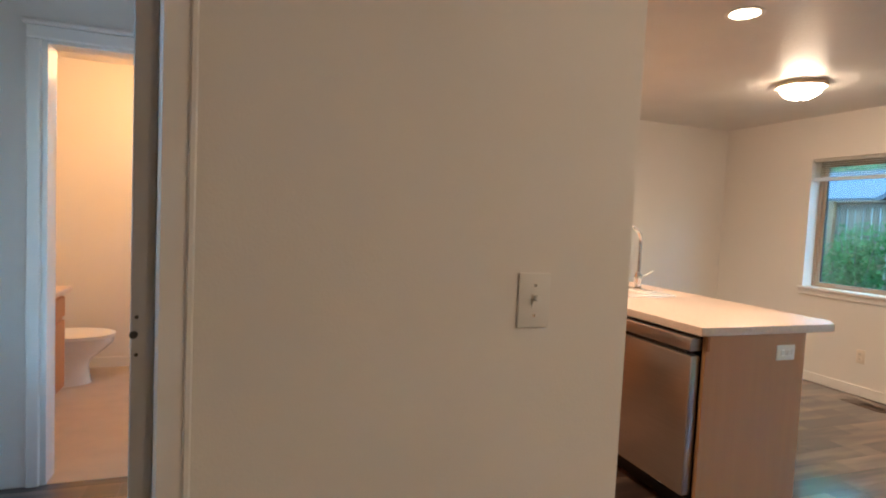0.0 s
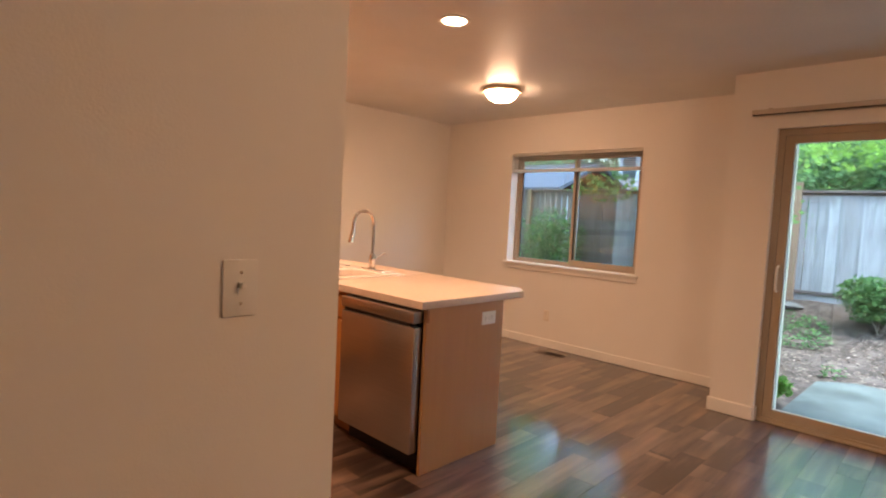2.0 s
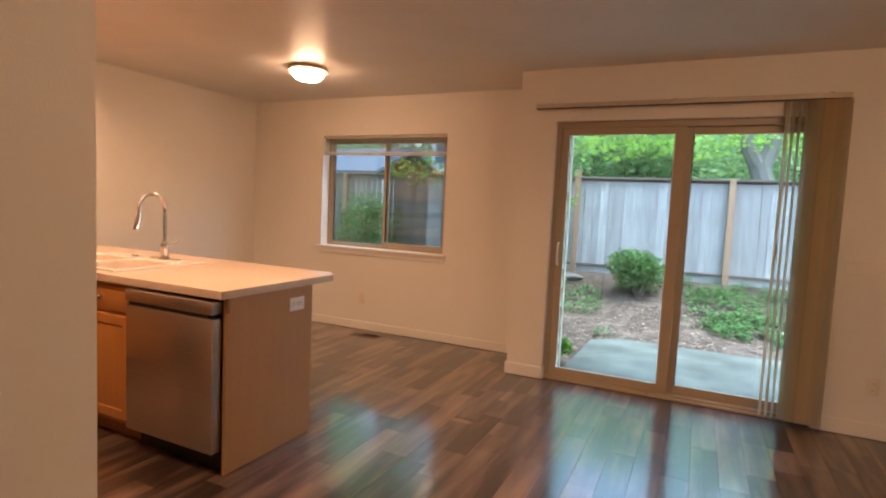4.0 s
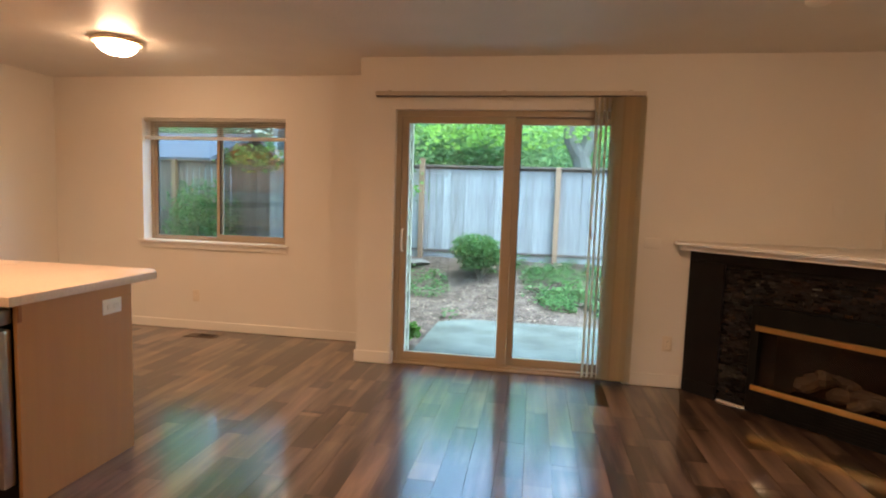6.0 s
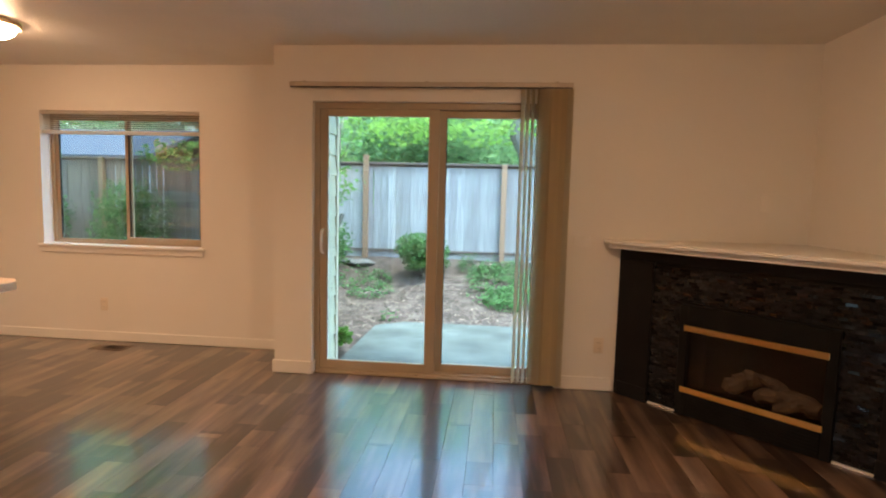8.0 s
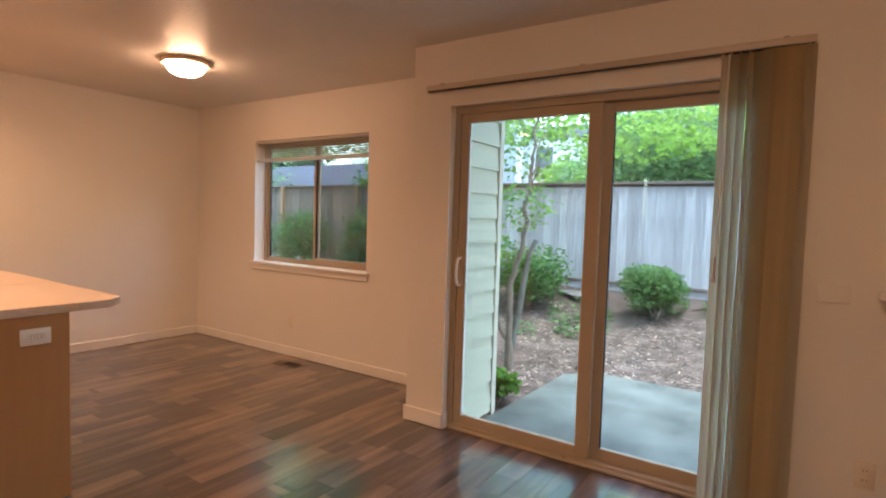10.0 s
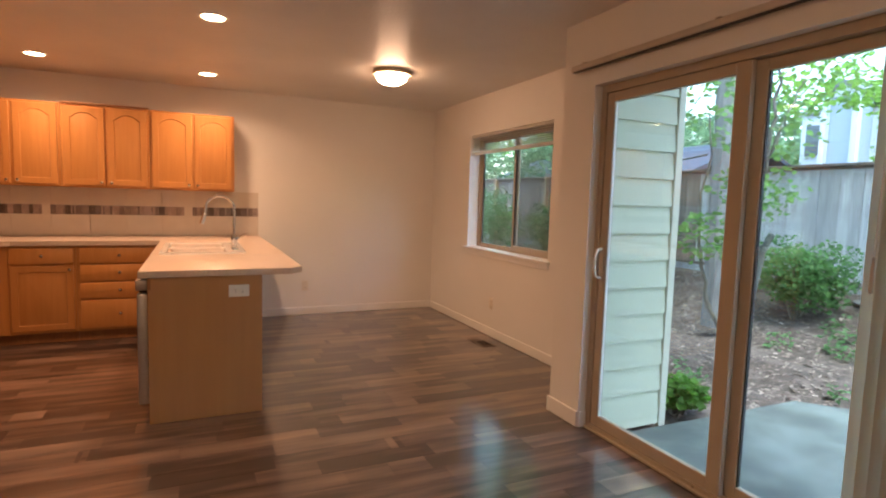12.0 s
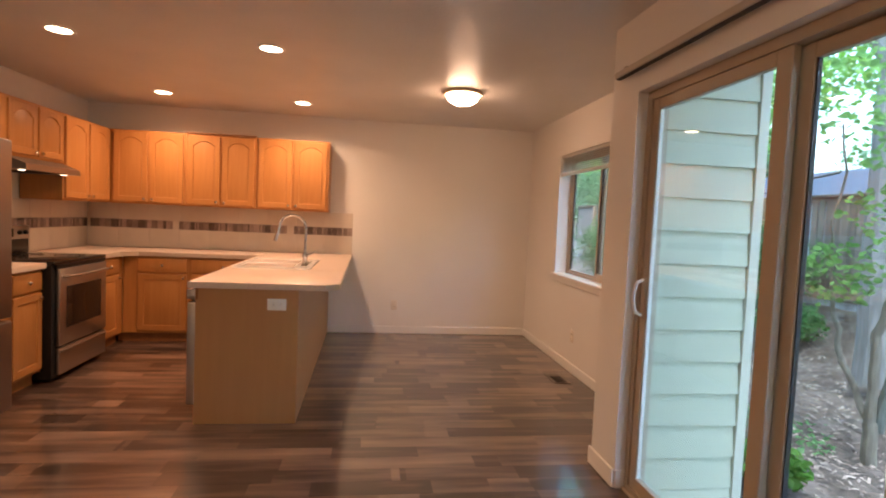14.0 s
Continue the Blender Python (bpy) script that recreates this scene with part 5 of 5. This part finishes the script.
limb((6.64, 1.49, 1.80), (7.15, 1.55, 2.50), 0.012, 0.006, 7, 0.03, bm=tr)
limb((6.53, 1.98, 1.85), (6.67, 3.89, 1.60), 0.009, 0.004, 8, 0.04, bm=tr)
part("trunk", tr, DARK_BARK, t1)
pr = limb((6.67, 1.64, 0.02), (6.70, 1.50, 1.06), 0.036, 0.030, 41, 0.012)
limb((6.70, 1.51, 0.98), (6.72, 1.44, 1.16), 0.028, 0.026, 43, 0.004, bm=pr)
part("pruned_limb", pr, MOSSY_BARK, t1, "pale grey pruned limb")
crown("crown", [((6.70, 1.60, 1.50), (0.30, 0.42, 0.26)), ((6.55, 1.95, 1.08), (0.25, 0.3, 0.25)), ((6.85, 1.65, 2.05), (0.4, 0.5, 0.3)), ((6.95, 1.69, 2.73), (0.7, 0.8, 0.4)),
                ((6.45, 1.99, 2.33), (0.5, 0.5, 0.35)), ((6.63, 3.44, 1.80), (0.25, 0.5, 0.18))], LEAF_SAPLING, t1, 0.056, 220, 31)
# large pale-barked tree before the fence
t2 = thing("maple_tree", (7.75, 2.65, 0.1), "large pale-barked maple tree with canopy added to shade the yard", "tree")
tr = limb((7.75, 2.90, 0.0), (7.78, 2.95, 3.0), 0.14, 0.11, 11, 0.02)
limb((7.78, 2.95, 2.95), (8.3, 1.9, 5.2), 0.1, 0.05, 12, 0.1, bm=tr)
limb((7.78, 2.95, 2.95), (7.4, 3.6, 5.0), 0.09, 0.05, 13, 0.1, bm=tr)
limb((7.77, 2.93, 2.1), (8.6, 3.7, 4.2), 0.06, 0.03, 14, 0.08, bm=tr)
part("trunk", tr, BARK, t2)
# Northern blobs are added canopy that keeps sky light off fence and beds
crown("crown", [((7.3, 3.6, 4.2), (1.4, 1.4, 0.8)), ((8.8, 4.6, 3.7), (1.3, 1.5, 0.7)), ((8.2, 6.0, 3.4), (1.7, 1.5, 0.7)), ((7.6, 7.8, 3.6), (1.6, 1.4, 0.8)),
                ((6.9, 4.9, 3.5), (1.3, 1.4, 0.7)), ((9.2, 7.4, 3.1), (1.2, 1.5, 0.6)), ((9.6, 3.2, 3.2), (1.0, 1.3, 0.6)), ((8.2, 9.8, 3.2), (1.6, 1.5, 0.8)),
                ((8.6, 4.7, 4.7), (1.5, 1.4, 0.8)), ((9.6, 6.6, 4.4), (1.4, 1.5, 0.8)), ((10.6, 8.6, 4.4), (1.6, 1.6, 0.9)), ((7.5, 6.4, 4.7), (1.4, 1.4, 0.8))],
      LEAF_MAPLE, t2, 0.082, 1500, 41)
t2.location.y -= 0.15
# leaning tree beyond the fence
t3 = thing("leaning_tree", (10.6, -1.4, 0.3), "grey leaning tree beyond the fence", "tree")
tr = limb((10.6, -1.4, 0.2), (10.5, -0.85, 2.3), 0.2, 0.16, 21, 0.03)
limb((10.5, -0.85, 2.25), (10.2, -0.1, 4.2), 0.13, 0.08, 22, 0.05, bm=tr)
limb((10.5, -0.9, 2.2), (10.9, -1.6, 4.6), 0.14, 0.08, 23, 0.05, bm=tr)
part("trunk", tr, BARK, t3)
crown("crown", [((10.5, -0.1, 2.95), (1.2, 1.7, 0.6)), ((11.2, -2.0, 3.05), (1.3, 1.6, 0.6)), ((10.7, 1.6, 2.9), (1.1, 1.5, 0.55)), ((10.9, -3.6, 2.9), (1.1, 1.5, 0.6))], LEAF_MAPLE, t3, 0.085, 1250, 51)
# pale tree line in the distance
for i, (fx, fy) in enumerate(((34, -16), (36, -6), (33, 3), (38, 13), (34, 24), (28, 34), (20, 40))):
    t = thing("distant_tree", (fx, fy, 0.3), "pale green tree in the distance", "tree", "distant trees")
    part("trunk", limb((fx, fy, 0.2), (fx, fy, 6), 0.3, 0.2, 160 + i, 0.1), BARK, t)
    rnd = random.Random(170 + i)
    bl_ = [((fx + rnd.uniform(-2, 2), fy + rnd.uniform(-4, 4), 3.0 + rnd.uniform(0, 4)), (2.6, 3.0, 2.0)) for _ in range(8)]
    crown("crown", bl_, LEAF_DISTANT, t, 0.5, 800, 180 + i * 3, 4)
# far trees close the view above the fence
FAR = [(14, -7, 3.2), (15, -2.5, 3.6), (14.5, 1.2, 2.8), (17.5, 4.4, 1.6), (12, 17, 3.4), (19, -10, 4.2), (21, 1.5, 4.6), (24, 18, 4.5), (24.5, 13, 3.0)]
for i, (fx, fy, r) in enumerate(FAR):
    t = thing("broadleaf_tree", (fx, fy, 0.3), "leafy green broadleaf tree beyond the fence", "tree", "trees beyond the fence")
    part("trunk", limb((fx, fy, 0.2), (fx + 0.3, fy + 0.2, 4.2), 0.2, 0.12, 60 + i, 0.08), BARK, t)
    rnd = random.Random(70 + i)
    bl_ = [((fx + rnd.uniform(-0.5, 0.5) * r, fy + rnd.uniform(-0.7, 0.7) * r, 1.6 + rnd.uniform(0.0, 0.7) * r), (r * 0.62, r * 0.62, r * 0.34)) for _ in range(7)]
    crown("crown", bl_, LEAF_FAR if i % 3 else LEAF_MAPLE, t, 0.15, 1800, 80 + i * 3, 4)


def shrub(name, x, y, w, h, seed, mat, label, leaf=0.05, count=420):
    z = rise(x, y) + bump(x, y)
    t = thing(name, (x, y, z), label, "shrub")
    st = bm_new()
    rnd = random.Random(seed)
    for _ in range(7):
        limb((x + rnd.uniform(-0.05, 0.05), y + rnd.uniform(-0.05, 0.05), z - 0.05), (x + rnd.uniform(-0.35, 0.35) * w, y + rnd.uniform(-0.35, 0.35) * w, z + h * 0.75), 0.012, 0.005,
             rnd.randint(0, 999), 0.02, 5, st)
    part("stems", st, DARK_BARK, t)
    bl_ = [((x + rnd.uniform(-0.26, 0.26) * w, y + rnd.uniform(-0.26, 0.26) * w, z + h * rnd.uniform(0.38, 0.68)), (w * 0.3, w * 0.3, h * 0.33)) for _ in range(9)]
    crown("foliage", bl_, mat, t, leaf, count, seed)


shrub("round_shrub", 9.15, 0.75, 0.92, 0.76, 101, LEAF_SHRUB, "dense round green shrub in the mulch bed")
shrub("broad_shrub", 9.0, 2.6, 1.3, 1.03, 102, LEAF_SHRUB, "broad dense green shrub beside the fence")
shrub("tall_shrub", 9.1, 5.85, 1.45, 1.62, 103, LEAF_SHRUB, "tall green shrub outside the dining window")
shrub("tall_shrub", 9.1, 7.7, 1.45, 1.52, 104, LEAF_SHRUB, "bushy green shrub by the fence corner")
shrub("tall_shrub", 8.6, 9.5, 1.5, 1.8, 107, LEAF_SHRUB, "tall leafy shrub beside the fence")
shrub("tall_shrub", 8.9, 11.4, 1.6, 1.9, 108, LEAF_SHRUB, "tall leafy shrub farther along the fence")
shrub("fern_clump", 5.45, 1.2, 0.48, 0.26, 105, LEAF_FERN, "bright green fern clump at the patio edge", 0.06, 120)
shrub("shade_shrub", 8.4, 4.5, 0.9, 0.55, 106, LEAF_SHRUB, "low dark green shrub in the shade", 0.05, 220)

# ground cover, bark chips and stones
iv = bm_new()
rnd = random.Random(7)
spots = [(8.82, -0.93, 1.06, 3200), (9.15, -2.33, 1.01, 2600), (8.03, -1.77, 0.56, 400), (8.87, 1.7, 0.45, 420), (8.03, 1.98, 0.28, 120), (6.9, 0.9, 0.13, 40), (9.6, -0.2, 0.45, 500), (8.15, -0.88, 0.67, 1700), (8.37, 1.48, 0.34, 260), (6.2, 2.1, 0.45, 250)]
for sx, sy, sr, cnt in spots:
    for _ in range(cnt):
        a, r = rnd.uniform(0, 6.283), sr * math.sqrt(rnd.random())
        x, y = sx + r * math.cos(a), sy + r * math.sin(a)
        if noise.noise(Vector((x * 3, y * 3, 9))) < -0.15:
            continue
        s = rnd.uniform(0.03, 0.065)
        m = Matrix.Translation((x, y, rise(x, y) + bump(x, y) + rnd.uniform(0.01, 0.13))) @ Euler((rnd.uniform(-0.6, 0.6), rnd.uniform(-0.6, 0.6), rnd.uniform(0, 6.28))).to_matrix().to_4x4()
        v = [iv.verts.new(m @ (Vector(q) * s)) for q in ((-0.5, 0, 0), (-0.1, -0.45, 0.08), (0.6, 0, -0.05), (-0.1, 0.45, 0.08))]
        iv.faces.new(v[:3])
        iv.faces.new([v[0], v[2], v[3]])
solo("ground_ivy", iv, LEAF_IVY, "low green ivy ground cover on the slope", "ground cover", "stuff", smooth=False)
ch = bm_new()
for _ in range(14000):
    x, y = rnd.uniform(5.3, 9.9), rnd.uniform(-3.4, 5.0)
    if (x < 6.75 and y < 1.06) or (x < 5.4 and y < 1.5):
        continue
    s = rnd.uniform(0.014, 0.068)
    m = Matrix.Translation((x, y, rise(x, y) + bump(x, y) + 0.008)) @ Euler((rnd.uniform(-0.35, 0.35), rnd.uniform(-0.35, 0.35), rnd.uniform(0, 6.28))).to_matrix().to_4x4()
    w_ = rnd.uniform(0.2, 0.55)
    v = [ch.verts.new(m @ (Vector(q) * s)) for q in ((-0.5, -w_ / 2, 0), (0.45, -w_ / 2.4, 0.02), (0.5, w_ / 2, 0.05), (-0.4, w_ / 2.2, 0.02), (0, 0, 0.16))]
    for a, b in ((0, 1), (1, 2), (2, 3), (3, 0)):
        ch.faces.new((v[a], v[b], v[4]))
solo("bark_chips", ch, CHIP, "scattered bark chips and dry leaves on the bed", "mulch", "stuff", smooth=False)
for i, (x, y, s) in enumerate(((9.62, 1.92, 0.19), (9.68, 2.2, 0.11))):
    b = bm_new()
    bmesh.ops.create_icosphere(b, subdivisions=3, radius=s)
    for v in b.verts:
        k = 1 + 0.22 * noise.noise(v.co * 6 + Vector((i * 9, 0, 0)))
        v.co = Vector((v.co.x * k, v.co.y * k * 1.2, v.co.z * k * 0.32))
    b.transform(Matrix.Translation((x, y, rise(x, y) + 0.03)))
    solo("stone", b, STONE, "flat grey stone by the fence post", "stone", group="stones by the fence")

# house beyond the fence
hs = thing("neighbour_house", (24, 10, 0.2), "white gabled house with grey walls beyond the fence", "house")
part("wall", box(22.0, 30, 6.6, 11.0, 0.2, 4.7), HOUSE_WHITE, hs, "white lap siding wall")
part("gable_wall", box(21.2, 22.0, 8.78, 9.66, 0.2, 5.06), HOUSE_GREY, hs, "grey porch bay")
rf = bm_new()
for a, b in (((21.0, 8.55, 5.0), (21.0, 9.22, 5.46)), ((21.0, 9.22, 5.46), (21.0, 9.89, 5.0))):
    v = [rf.verts.new(p) for p in (a, b, (b[0] + 4, b[1], b[2]), (a[0] + 4, a[1], a[2]))]
    u = [rf.verts.new((q.co.x, q.co.y, q.co.z + 0.12)) for q in v]
    rf.faces.new(v)
    rf.faces.new(u[::-1])
    for i in range(4):
        rf.faces.new((v[i], u[i], u[(i + 1) % 4], v[(i + 1) % 4]))
part("gable_roof", rf, SHINGLE, hs, "grey shingle gable roof")
gb = bm_new()
v = [gb.verts.new(p) for p in ((21.15, 8.62, 5.065), (21.15, 9.22, 5.44), (21.15, 9.82, 5.065), (22.0, 8.62, 5.065), (22.0, 9.22, 5.44), (22.0, 9.82, 5.065))]
for q in ((0, 1, 2), (5, 4, 3), (0, 3, 4, 1), (1, 4, 5, 2), (2, 5, 3, 0)):
    gb.faces.new([v[i] for i in q])
part("gable_end", gb, HOUSE_WHITE, hs, "white gable end")
mr = bm_new()
for a, b in (((21.9, 6.3, 4.7), (26.0, 6.3, 5.9)), ((30.1, 6.3, 4.7), (26.0, 6.3, 5.9))):
    v = [mr.verts.new(p) for p in (a, b, (b[0], 11.3, b[2]), (a[0], 11.3, a[2]))]
    mr.faces.new(v)
bmesh.ops.solidify(mr, geom=mr.faces[:], thickness=0.15)
part("main_roof", mr, SHINGLE, hs, "grey shingle main roof")
for y in (8.75, 9.69):
    part("post", bx(bm_new(), 21.0, 21.18, y - 0.09, y + 0.09, 0.2, 5.06), HOUSE_WHITE, hs, "white porch post")
for y in (8.0, 10.45):
    wd = part("window", bx(bm_new(), 21.93, 21.999, y - 0.4, y + 0.4, 3.2, 4.4), HOUSE_WHITE, hs, "white framed window")
    part("pane", box(21.90, 21.929, y - 0.33, y + 0.33, 3.27, 4.33), WINDOW_DARK, wd)

# low pale-roofed house behind the brown fence
h2 = thing("garden_house", (17, 13, 0.2), "low grey house with a pale shingle roof behind the fence", "house")
part("wall", box(15.0, 19.4, 9.6, 20.0, 0.2, 2.35), HOUSE_GREY, h2, "grey lap siding wall")
for a, b in (((14.6, 2.25), (17.2, 3.25)), ((19.8, 2.25), (17.2, 3.25))):
    rf = bm_new()
    v = [rf.verts.new(p) for p in ((a[0], 9.2, a[1]), (b[0], 9.2, b[1]), (b[0], 20.4, b[1]), (a[0], 20.4, a[1]))]
    u = [rf.verts.new((q.co.x, q.co.y, q.co.z + 0.12)) for q in v]
    rf.faces.new(v)
    rf.faces.new(u[::-1])
    for i in range(4):
        rf.faces.new((v[i], u[i], u[(i + 1) % 4], v[(i + 1) % 4]))
    part("roof", rf, PALE_SHINGLE, h2, "pale grey shingle roof")

# ---- floor planks ----
PW, PL = 0.139, 1.22
random.seed(17)
cache = {}


def plank_mesh(length):
    key = round(length, 3)
    if key not in cache:
        b = bm_new()
        e = 0.0006
        v = [b.verts.new(p) for p in ((0, 0, -0.004), (length, 0, -0.004), (length, PW, -0.004), (0, PW, -0.004), (e, e, 0), (length - e, e, 0), (length - e, PW - e, 0), (e, PW - e, 0))]
        for q in ((4, 5, 6, 7), (0, 1, 5, 4), (1, 2, 6, 5), (2, 3, 7, 6), (3, 0, 4, 7)):
            b.faces.new([v[i] for i in q])
        cache[key] = finish("plank", b, PLANK, False)
    return cache[key]


row, y = 0, YS - 0.111
steps = (0.0, 0.46, 0.92, 0.24, 0.70, 0.12, 0.58)
while y < YN - 0.01:
    x = XW - steps[row % 7]
    end = XE if y > 1.2 else XS + 0.06
    while x < end:
        p0, p1 = max(x, XW), min(x + PL, end)
        if p1 - p0 > 0.03 and not (p1 < 0.0 and y > 3.0):
            ob = new("plank", plank_mesh(p1 - p0))
            ob.parent = floor
            ob.location = (p0, y, 0)
        x += PL
    y += PW
    row += 1
